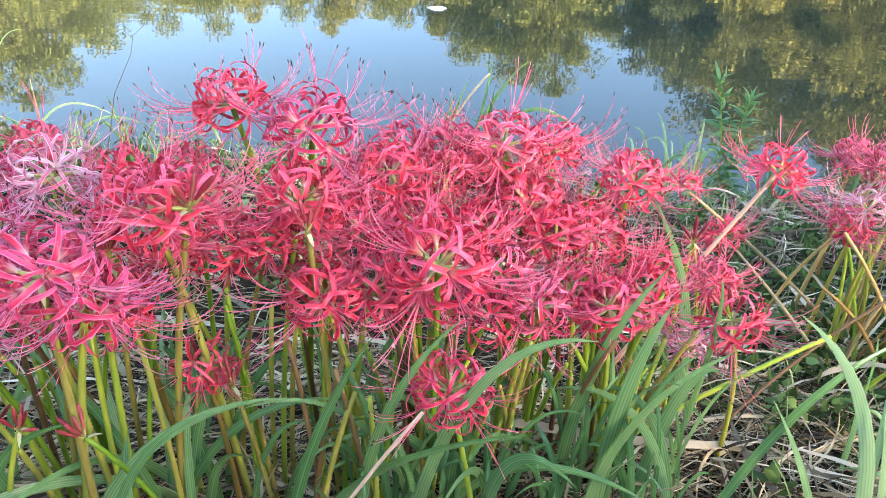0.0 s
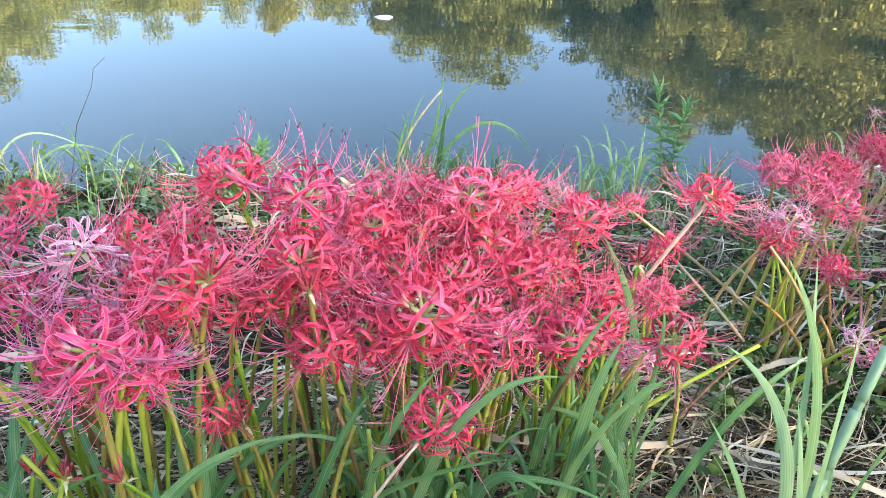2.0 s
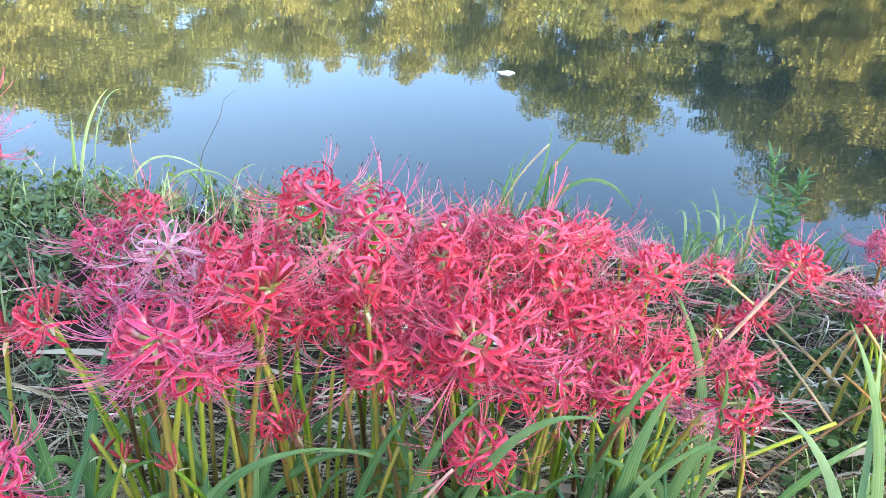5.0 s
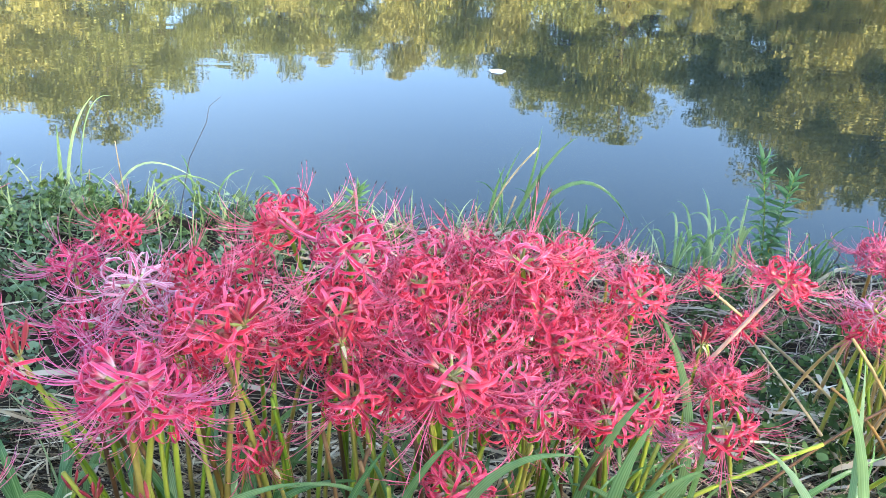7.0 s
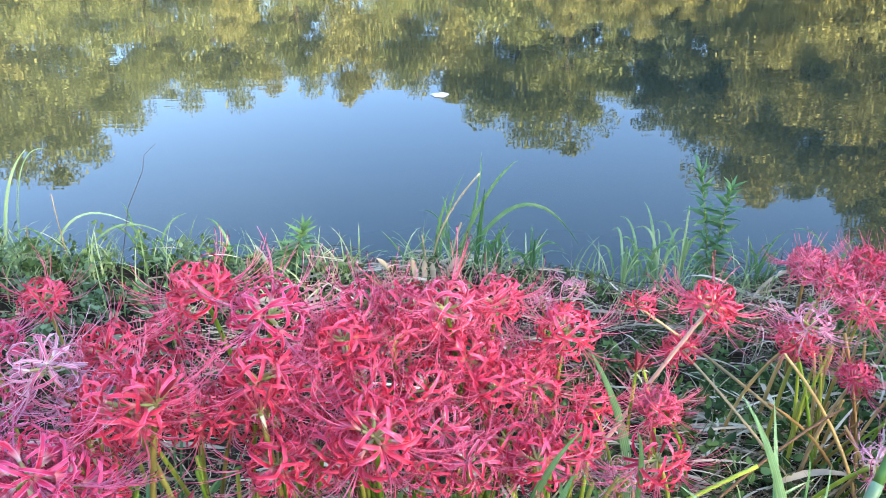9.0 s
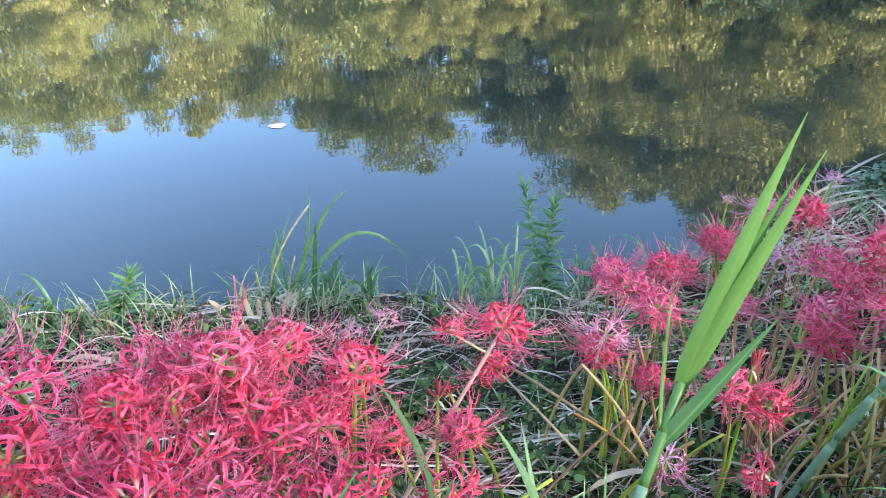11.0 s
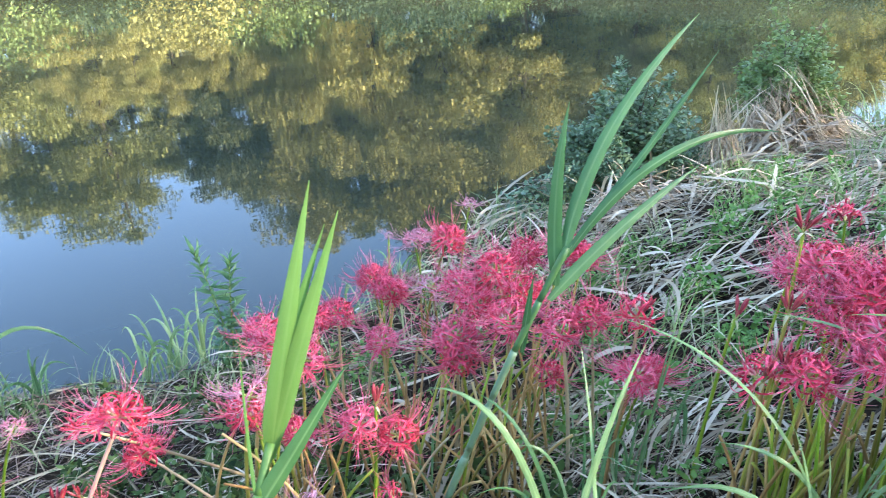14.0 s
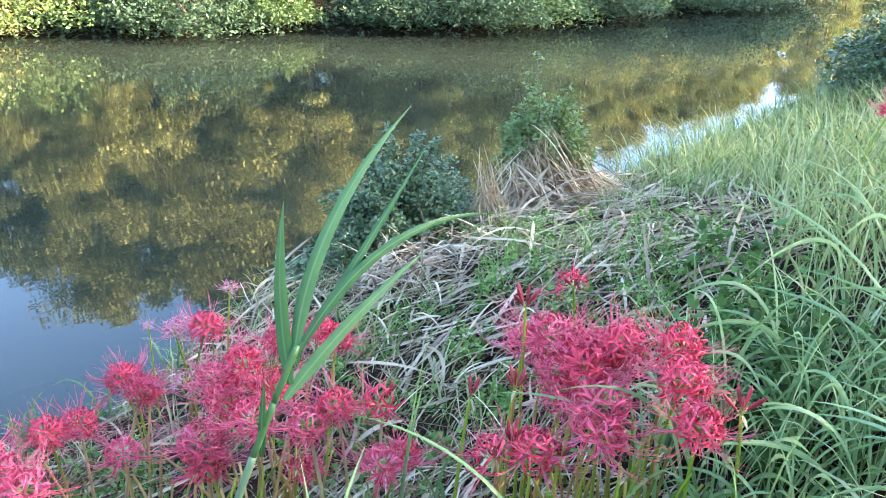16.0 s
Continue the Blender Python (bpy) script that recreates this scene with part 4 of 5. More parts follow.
for i in range(11):
    wild_clump(random.uniform(-0.85, -0.25), random.uniform(0.5, 0.78), 4, 0.24, 0.42, 0.0074, None, 1.05, "bluish green arching grass blades under the pink lilies")
for i in range(4):
    wild_clump(random.uniform(-0.1, 0.45), random.uniform(0.6, 0.8), 4, 0.26, 0.42, 0.0078, None, 1.0)
for i in range(10):
    wild_clump(random.uniform(0.6, 1.9), random.uniform(0.5, 1.3), 4, 0.25, 0.45, 0.005)
for i in range(24):
    wild_clump(random.uniform(1.5, 2.5), random.uniform(-0.1, 0.7), 6, 0.3, 0.55, 0.0065, BLADE_LIGHT, 1.0, "light green arching grass blades at the edge of the lush grass")
for cx, cy in ((2.06, 0.38), (2.14, 0.3), (2.22, 0.42), (2.1, 0.24), (2.28, 0.34), (2.0, 0.3), (1.76, 0.3), (1.86, 0.24), (1.93, 0.32)):
    wild_clump(cx, cy, 7, 0.24, 0.45, 0.006, BLADE_LIGHT, 0.8, "light green arching grass blades at the edge of the lush grass")
for i in range(26):
    wild_clump(random.uniform(2.2, 3.6), random.uniform(-0.5, 0.5), 6, 0.4, 0.75, 0.0075, BLADE_LIGHT, 1.1, "long light green arching grass blades in the lush grass")
for cx, cy in ((0.12, 3.0), (0.3, 3.02), (0.45, 2.95), (1.45, 2.95), (-1.75, 3.15), (-1.3, 3.2), (-0.9, 3.1), (1.75, 2.95), (2.1, 3.0)):
    wild_clump(cx, cy, 7, 0.16, 0.4, 0.006, None, 0.7, "green grass tuft at the water's edge")
for cx, cy in ((0.86, 3.0), (0.95, 3.02), (1.02, 2.98), (1.1, 3.0)):
    wild_clump(cx, cy, 7, 0.28, 0.5, 0.0065, BLADE_LIGHT, 0.5, "pale green grass tuft standing at the water's edge")
wild_clump(1.42, 3.0, 4, 0.24, 0.36, 0.006, BLADE_LIGHT, 0.3, "pale green grass tuft standing at the water's edge")
grass_clump("reed_grass", (0.1, 3.02), [
    (g(0.1, 3.02), (0.26, 3.03, 0.56), (0.385, 3.05, 0.63), 0.0095),
    (g(0.12, 3.02), (0.23, 3.03, 0.42), (0.235, 3.05, 0.67), 0.0075),
    (g(0.14, 3.02), (0.40, 3.03, 0.70), (0.67, 3.05, 0.22), 0.0095),
    (g(0.21, 3.01), (0.225, 3.02, 0.3), (0.25, 3.03, 0.52), 0.0125),
    (g(0.04, 3.0), (0.03, 3.0, 0.32), (0.1, 3.03, 0.5), 0.0095),
    (g(0.05, 3.0), (0.06, 3.0, 0.38), (0.16, 3.03, 0.58), 0.0065),
    (g(0.2, 3.0), (0.3, 3.0, 0.28), (0.36, 3.02, 0.36), 0.0105),
    (g(0.26, 3.0), (0.36, 3.0, 0.22), (0.5, 3.02, 0.2), 0.0065),
    (g(0.3, 3.0), (0.33, 3.0, 0.2), (0.31, 3.02, 0.34), 0.011),
    (g(0.24, 2.98), (0.29, 3.0, 0.2), (0.25, 3.02, 0.3), 0.0085),
    (g(0.42, 3.0), (0.44, 3.0, 0.2), (0.47, 3.02, 0.27), 0.008),
    (g(-0.05, 3.0), (-0.12, 3.0, 0.25), (-0.2, 3.02, 0.32), 0.005),
], BLADE, "tall green reed grass with one long arching leaf at the water")
dry_canes = ((0.02, 3.0, 0.226, 0.58), (0.1, 2.98, 0.15, 0.36), (0.0, 2.98, -0.02, 0.3))
grass_clump("reed_grass", (-2.0, 3.2), [
    (g(-2.0, 3.2), (-1.97, 3.2, 0.3), (-1.945, 3.2, 0.48), 0.009),
    (g(-1.98, 3.2), (-1.9, 3.2, 0.5), (-1.74, 3.2, 0.63), 0.008),
    (g(-1.9, 3.18), (-1.82, 3.2, 0.66), (-1.66, 3.2, 0.63), 0.004),
    (g(-1.75, 3.15), (-1.6, 3.15, 0.5), (-1.3, 3.18, 0.24), 0.0055),
    (g(-1.6, 3.12), (-1.4, 3.12, 0.44), (-1.15, 3.15, 0.2), 0.005),
], BLADE_LIGHT, "upright green reed grass at the water's edge")


def stalk(root, pts, r0, r1, mat, name="stalk"):
    pts = [np.asarray(p, float) - np.array(root.location) for p in pts]
    P = bezier(pts[0], pts[1], pts[2], 14)
    V, F = tube(P, np.linspace(r0, r1, 14), 7)
    return child(name, mesh_of(name, V, F, mat), root)


def reed(foot, mid, top, leaf_rows, label, mat, facing):
    root = thing("giant_reed", at_ground(*foot), label, "reed", "tall reeds")
    o = np.array(root.location)
    stalk(root, (o - np.array([0, 0, 0.01]), mid, top), 0.0085, 0.0058, STALK)
    P = bezier((0, 0, -0.01), np.asarray(mid) - o, np.asarray(top) - o, 41)
    for i in (14, 21, 28, 34, 40):
        V, F = tube(P[i - 6:i + 1], np.array([0.0086, 0.0088, 0.009, 0.0092, 0.0094, 0.0097, 0.009]) * (1.12 - 0.008 * i), 9)
        child("sheath", mesh_of("sheath", V, F, STALK if i < 34 else mat), root, None, "green leaf sheath clasping the stalk")
    for a, b, c, w, *own in leaf_rows:
        V, F, UV = blade_shape(np.asarray(a) - o, np.asarray(b) - o, np.asarray(c) - o, w, 18, facing, 0.35, 0.3)
        child("leaf", mesh_of("leaf", V, F, own[0] if own else mat, UV), root)
    return root


reed((0.50, 0.56), (0.635, 0.695, 1.12), (0.765, 0.83, 1.28), [
    ((0.762, 0.83, 1.25), (0.79, 0.82, 1.42), (0.845, 0.79, 1.70), 0.0175),
    ((0.764, 0.83, 1.26), (0.81, 0.81, 1.42), (0.882, 0.79, 1.65), 0.0165),
    ((0.764, 0.835, 1.26), (0.80, 0.82, 1.45), (0.865, 0.80, 1.63), 0.011),
    ((0.715, 0.775, 1.21), (0.79, 0.80, 1.27), (0.892, 0.82, 1.385), 0.016, REED_DARK),
    ((0.72, 0.78, 1.21), (0.73, 0.83, 1.3), (0.745, 0.86, 1.46), 0.003),
], "tall bright green reed with broad upright leaves", REED, (-0.1, -1, 0.1))
reed((1.18, 1.10), (1.30, 1.08, 0.95), (1.49, 1.04, 1.34), [
    ((1.485, 1.045, 1.31), (1.54, 1.07, 1.58), (1.86, 1.10, 1.775), 0.016),
    ((1.475, 1.05, 1.25), (1.46, 1.07, 1.45), (1.505, 1.08, 1.64), 0.016),
    ((1.49, 1.04, 1.33), (1.62, 1.02, 1.47), (1.82, 1.0, 1.72), 0.010),
    ((1.49, 1.04, 1.32), (1.66, 0.98, 1.62), (2.0, 0.95, 1.53), 0.011),
    ((1.46, 1.05, 1.22), (1.62, 1.04, 1.36), (1.87, 1.05, 1.45), 0.015),
    ((1.40, 1.06, 1.10), (1.40, 1.05, 1.2), (1.415, 1.05, 1.29), 0.009),
], "tall green reed with a jointed stalk and long drooping leaves", REED_DARK, (-0.75, -0.65, 0.15))
grass_clump("grass_tuft", (1.2, 0.62), [
    (g(1.2, 0.60), (1.18, 0.70, 1.32), (1.05, 0.85, 1.265), 0.0075),
    (g(1.16, 0.62), (1.2, 0.64, 1.15), (1.375, 0.68, 1.345), 0.0085),
    (g(1.22, 0.57), (1.24, 0.6, 1.12), (1.29, 0.75, 1.33), 0.005),
], BLADE_LIGHT, "light green grass plant with three long leaves")
grass_clump("grass_tuft", (1.62, 0.9), [(g(1.62, 0.9), (1.6, 0.85, 1.1), (1.64, 0.8, 1.36), 0.0075), (g(1.64, 0.9), (1.64, 0.89, 1.14), (1.7, 0.85, 1.41), 0.006)], BLADE, "long bluish green upright grass leaves")


def leafy_weed(foot, tops, label):
    """An upright weed whose stems carry whorls of narrow leaves."""
    root = thing("leafy_weed", at_ground(*foot), label, "weed", "weeds at the water's edge")
    o = np.array(root.location)
    V, F, UV = blade_shape((0, 0, 0), (0.045, 0, 0.024), (0.1, 0, -0.004), 0.0105, 7, None, 0.2, 0.2)
    leaf, young = mesh_of("leaf", V, F, WEED, UV), mesh_of("leaf", V, F, WEED_YOUNG, UV)
    r = random.Random(int(foot[0] * 100))
    for top in tops:
        P = bezier((0, 0, 0), (np.asarray(top) - o) * np.array([0.3, 0.3, 0.55]), np.asarray(top) - o, 12)
        V, F = tube(P, np.linspace(0.0035, 0.0015, 12), 6)
        child("stem", mesh_of("stem", V, F, STEM), root)
        n = 62
        for i in range(n):
            t = 0.12 + 0.88 * i / (n - 1)
            p = P[min(11, int(t * 11))] * (1 - (t * 11) % 1) + P[min(11, int(t * 11) + 1)] * ((t * 11) % 1)
            up = 4 + 50 * max(0, t - 0.7) / 0.3 + r.uniform(-12, 12)
            child("leaf", young if t > 0.8 else leaf, root, Matrix.Translation(p) @ pose(0, 0, 0, 0, -up, i * 137.5) @ pose(0, 0, 0, r.uniform(-65, 65)) @ Matrix.Scale(r.uniform(0.8, 1.15) * (1.15 - 0.4 * t), 4))
        for i in range(11):
            p = P[0] * 0.8 + P[2] * 0.2 + np.array([r.uniform(-0.05, 0.05), r.uniform(-0.03, 0.03), r.uniform(0, 0.08)])
            child("leaf", leaf, root, Matrix.Translation(p) @ pose(0, 0, 0, r.uniform(-40, 40), r.uniform(-30, 35), i * 137.5) @ Matrix.Scale(r.uniform(1.1, 1.6), 4))
    return root


leafy_weed((1.25, 3.02), [(1.15, 3.06, 0.575), (1.295, 3.06, 0.495)], "green leafy weed with two upright stems at the water")
leafy_weed((-0.6, 3.02), [(-0.54, 3.08, 0.3), (-0.62, 3.05, 0.2)], "small green leafy weed at the water's edge")


def twig(pts, radius, label):
    root = thing("twig", pts[0], label, "twig", "bare twigs by the water")
    stalk(root, pts, radius, radius * 0.45, TWIG, "branch")
    return root


root = thing("twig", g(-1.3, 2.8), "thin dark kinked bare twig rising over the water", "twig", "bare twigs by the water")
P = np.array([(0, 0, 0), (0.06, 0.03, 0.2), (0.105, 0.05, 0.37), (0.15, 0.05, 0.45), (0.195, 0.05, 0.53), (0.215, 0.05, 0.6), (0.268, 0.05, 0.645)])
V, F = tube(P, np.linspace(0.002, 0.0008, 7), 5)
child("branch", mesh_of("branch", V, F, TWIG), root)
twig((g(-0.55, 3.05), (-0.45, 3.1, 0.33), (-0.2, 3.12, 0.08)), 0.003, "dark bent twig arching over the water")
twig((g(-0.5, 3.05), (-0.4, 3.1, 0.25), (-0.15, 3.1, 0.05)), 0.002, "thin dark bent twig at the water")


def dry_stalk(a, b, c, r0, label="pale dry stalk leaning over the litter", mat=None):
    root = thing("dry_stalk", a, label, "dry stalk", "dry stalks")
    stalk(root, (a, b, c), r0, r0 * 0.8, mat or STRAW, "cane")
    return root


dry_stalk(g(0.2, 0.86), (0.38, 0.92, 0.87), (0.625, 0.955, 0.995), 0.0045, "yellow-green fallen stalk lying across the stems", STEM)
dry_stalk(g(0.42, 0.92), (0.62, 1.05, 0.88), (0.86, 1.15, 0.95), 0.0034, "reddish brown dry stalk lying among the stems", STEM_DARK)
dry_stalk(g(-0.2, 0.52), (-0.1, 0.56, 1.05), (0.0, 0.6, 1.17), 0.0025, "brown dry stalk leaning among the stems", STEM_DRY)
for cx, cy, tx, tz in dry_canes:
    dry_stalk(g(cx, cy), (cx, cy, tz * 0.6), (tx, cy + 0.03, tz), 0.0048, "tan dry reed cane at the water's edge", STEM_TAN)
dry_stalk(g(-1.58, 3.0), (-1.6, 3.03, 0.3), (-1.62, 3.08, 0.47), 0.003)
dry_stalk(g(-1.75, 2.95), (-1.74, 3.0, 0.25), (-1.72, 3.0, 0.36), 0.003)
for i, (sx, tx) in enumerate(((-0.02, -0.05), (0.0, 0.0), (0.04, 0.03), (0.06, 0.13), (0.02, 0.16), (-0.1, -0.2))):
    f = g(sx, 2.72 + 0.02 * i)
    root = thing("reed_stub", f, "broad pale dry reed sheath standing by the water", "dry reed", "dry reed stubs")
    V, F, UV = blade_shape((0, 0, 0), (0.5 * (tx - sx), 0, 0.09), (tx - sx, 0.0, 0.17 - 0.015 * (i % 3)), 0.011, 8, (0.2, -1, 0), 0.5, 6.0)
    child("sheath", mesh_of("sheath", V, F, STRAW_PALE, UV), root)
bm = bmesh.new()
bmesh.ops.create_icosphere(bm, subdivisions=2, radius=1)
for v in bm.verts:
    v.co = Vector((v.co.x * 0.06 * (1 + 0.25 * math.sin(5 * v.co.y)), v.co.y * 0.045 * (1 + 0.2 * math.sin(4 * v.co.x)), 0.004 + v.co.z * 0.012))
me = bpy.data.meshes.new("floating_litter")
bm.to_mesh(me)
bm.free()
me.materials.append(FOAM)
tagged(new("floating_litter", me), "white scrap of foam floating on the river", "litter").location = (0.02, 5.66, 0)

# ---- shrubs and the dry reed heap ----


def shrub(spot, size, leaves, lo, hi, mat, label, shoots=8, name="shrub", low=0.0, wild=1.12):
    """A bush of size (half widths, height); low: the height below which it is bare; wild: how far its shoots stick out."""
    root = thing(name, at_ground(*spot, -0.02), label, "shrub", "shrubs by the river")
    rx, ry, rz = size
    pieces = []
    tips = []
    for i in range(shoots * 3):
        a, e = rng.uniform(0, 6.283), rng.uniform(0.3, 1.45)
        q = rng.uniform(0.8, wild if e > 0.9 else 1.1)
        tip = np.array([rx * math.cos(a) * math.cos(e), ry * math.sin(a) * math.cos(e), rz * math.sin(e)]) * q
        P = bezier((0, 0, 0), tip * np.array([0.4, 0.4, 0.75]), tip, 9)
        V, F = tube(P, np.linspace(0.009, 0.0015, 9) * (rz / 0.7) ** 0.5, 4)
        pieces.append((V, F, 0))
        tips.append(P)
    V, F, S = merge(pieces)
    tagged(child("branch_frame", mesh_of("branch_frame", V, F, BARK), root), kind="stuff")
    n = leaves
    u = unit(rng.normal(0, 1, (n, 3)))
    u[:, 2] = np.abs(u[:, 2])
    lump = 1 + 0.3 * np.sin(u[:, 0] * 7 + u[:, 2] * 5) * np.sin(u[:, 1] * 6 + 2) + 0.12 * np.sin(u[:, 0] * 17 + 1) * np.sin(u[:, 2] * 15)
    C = u * (rng.random((n, 1)) ** 0.3) * lump[:, None] * np.array([rx, ry, rz])
    C[:, 2] = low + C[:, 2] * (1 - low / rz)
    m = n // 5
    T = np.concatenate([p[5:] for p in tips])
    C[:m] = T[rng.integers(0, len(T), m)] + rng.normal(0, 0.02 * (rz / 0.7), (m, 3))
    C[:, 2] = np.maximum(C[:, 2], 0.02)
    V, F = leaves_at(C, lo, hi, 0.6, rz < 0.95 and spot[0] < 8 and spot[1] < 5, 1.3 if spot[1] < 5 else 1.0)
    child("foliage", mesh_of("foliage", V, F, mat), root)
    return root


shrub((3.8, 3.28), (0.48, 0.42, 0.54), 20000, 0.018, 0.038, SHRUB, "dense dark bluish green shrub with small leaves at the water", 12, wild=1.5)
shrub((3.25, 3.35), (0.28, 0.25, 0.22), 700, 0.022, 0.045, SHRUB, "low dark green shrub at the water's edge")
shrub((4.92, 3.1), (0.32, 0.3, 0.78), 6500, 0.02, 0.042, SHRUB_LIGHT, "upright light green shrub behind dry reeds", low=0.36, wild=1.45)
shrub((11.5, 2.9), (1.05, 0.8, 0.9), 12000, 0.035, 0.08, SHRUB, "large dark shrub leaning over the river", 12)


def heap(spot, radius, high, n, tilt, label):
    """Broken dry reeds thrown over one another; tilt: the bearing towards which most of them point upwards."""
    k = 8
    s = np.linspace(0, 1, k)
    a = np.where(rng.random(n) < 0.55, rng.normal(tilt, 0.5, n), rng.uniform(0, 6.283, n))
    q = radius * np.sqrt(rng.random(n))
    b = rng.uniform(0, 6.283, n)
    bx, by = spot[0] + q * np.cos(b), spot[1] + 0.7 * q * np.sin(b)
    lift = np.maximum(0, 1 - (q / radius) ** 2) * high * rng.uniform(0, 0.75, n)
    rise = rng.uniform(0.1, 1.15, n)
    L = rng.uniform(0.3, 0.75, n) * (0.5 + high)
    sag = rng.uniform(0.1, 2.5, n)
    e = rise[:, None] - sag[:, None] * s[None]
    step = (L / (k - 1))[:, None]
    r = np.concatenate([np.zeros((n, 1)), np.cumsum(np.cos(e[:, :-1]) * step, 1)], 1) - 0.4 * L[:, None]
    z = np.concatenate([np.zeros((n, 1)), np.cumsum(np.sin(e[:, :-1]) * step, 1)], 1)
    px, py = bx[:, None] + r * np.cos(a)[:, None], by[:, None] + r * np.sin(a)[:, None]
    pz = ground_z(bx, by)[:, None] + lift[:, None] + z
    P = np.stack([px, py, np.maximum(pz, ground_z(px, py) + 0.01)], -1)
    t = a + math.pi / 2 + rng.normal(0, 0.6, n)
    side = np.broadcast_to(np.stack([np.cos(t), np.sin(t), 0 * t], -1)[:, None], P.shape)
    w = rng.uniform(0.003, 0.0125, n)[:, None] * np.maximum(0.25, 1 - 0.75 * np.abs(2 * s - 1) ** 3)[None]
    V, F = ribbons(P, side, w, 0.4)[:2]
    return stuff("dry_reed_heap", mesh_of("dry_reed_heap", V, F, STRAW_PALE), label, "dry reeds")


def draped(spot, radius, high, n, label, ridge=0.0, wide=0.006):
    """Dry reeds leaning together: each runs from near the top, along a ridge, down to the ground round it."""
    t = np.linspace(0, 1, 9)[None, :, None]
    a = np.where(rng.random(n) < 0.6, rng.normal(5.6, 0.35, n), rng.uniform(0, math.pi * 2, n))
    q = radius * rng.uniform(0.25, 1.0, n)
    u = rng.uniform(-ridge, ridge, n)
    up = high * rng.uniform(0.2, 1.05, n) * (1 - 0.35 * np.abs(u) / max(ridge, 0.01))
    gz = float(ground_z(*spot))
    top = np.stack([spot[0] + u + rng.normal(0, 0.02, n), spot[1] + rng.normal(0, 0.04, n), gz + up], -1)
    ex, ey = spot[0] + u + q * np.cos(a), spot[1] + q * np.sin(a)
    end = np.stack([ex, ey, ground_z(ex, ey) + rng.uniform(0.0, 0.12, n)], -1)
    mid = (top + end) / 2 + rng.normal(0, 0.05, (n, 3)) * (radius / 0.3)
    P = (1 - t) ** 2 * top[:, None] + 2 * t * (1 - t) * mid[:, None] + t * t * end[:, None]
    P[..., 2] = np.maximum(P[..., 2], ground_z(P[..., 0], P[..., 1]) + 0.01)
    b = a + math.pi / 2 + rng.normal(0, 0.7, n)
    side = np.broadcast_to(np.stack([np.cos(b), np.sin(b), rng.normal(0, 0.2, n)], -1)[:, None], P.shape)
    w = rng.uniform(0.0022, wide, n)[:, None] * np.maximum(0.3, 1 - 0.7 * np.abs(2 * t[..., 0] - 1) ** 3)
    V, F = ribbons(P, unit(side), w, 0.4)[:2]
    return stuff("dry_reed_heap", mesh_of("dry_reed_heap", V, F, STRAW_PALE), label, "dry reeds")


draped((4.76, 2.98), 0.5, 0.66, 850, "heap of broken pale dry reeds piled at the water", 0.34, 0.0062)
heap((4.72, 2.88), 0.42, 0.2, 360, 5.3, "tangle of broken dry reeds round the foot of the heap")
draped((5.1, 3.0), 0.07, 0.78, 26, "few dry reeds standing upright at the end of the heap", 0.02, 0.006)
draped((4.06, 2.84), 0.18, 0.56, 130, "sheaf of pale dry reeds bent over beside the shrub", 0.02, 0.005)
heap((3.35, 2.75), 0.5, 0.1, 240, 3.0, "flat tangle of pale dry reed leaves below the shrub")

# ---- far bank: bushes and trees ----
for i in range(25):
    bx = -9 + i * 1.5 + random.uniform(-0.3, 0.3)
    by = float(far_shore(bx)) + random.uniform(0.2, 0.5)
    s = random.choice((0.6, 0.8, 1.0, 1.35)) * random.uniform(0.9, 1.1)
    # every third bush left of x 5.5 has sunlight painted into its leaves
    shrub((bx, by), (1.25 * s, 1.2 * s + 0.3, 0.9 * s), 6500, 0.05, 0.11, (BANK_LEAF, SHRUB_LIGHT, BANK_LEAF)[i % 3] if bx > 5.5 else (TREE_SUN_TINT, SHRUB_LIGHT, BANK_LEAF)[i % 3], "green bush overhanging the far bank of the river", 6, "bank_bush")
x = rng.uniform(-30, 45, 60000)
y = far_shore(x) + rng.uniform(0.0, 6, 60000)
C = np.stack([x, y, ground_z(x, y) + rng.random(60000) ** 2 * 1.3], -1)
# sunlight put into the colour: gold leaves left of x 5.5, darker green beyond
for lit, mat, name, label in ((False, BANK_LEAF, "far_undergrowth", "dense green undergrowth on the far bank"), (True, TREE_SUN_TINT, "far_brush", "brush along the far bank tinted yellow for sunlight")):
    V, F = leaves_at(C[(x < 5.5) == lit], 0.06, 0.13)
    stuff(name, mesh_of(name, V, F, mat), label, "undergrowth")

x = rng.uniform(-8, 32, 15000)
y = far_shore(x) + rng.uniform(-0.3, 0.5, 15000)
V, F = leaves_at(np.stack([x, y, np.maximum(0.02, ground_z(x, y)) + rng.random(15000) * 0.42], -1), 0.07, 0.16)
stuff("bank_fringe", mesh_of("bank_fringe", V, F, BANK_LEAF), "low leafy plants hanging over the far water's edge", "undergrowth")


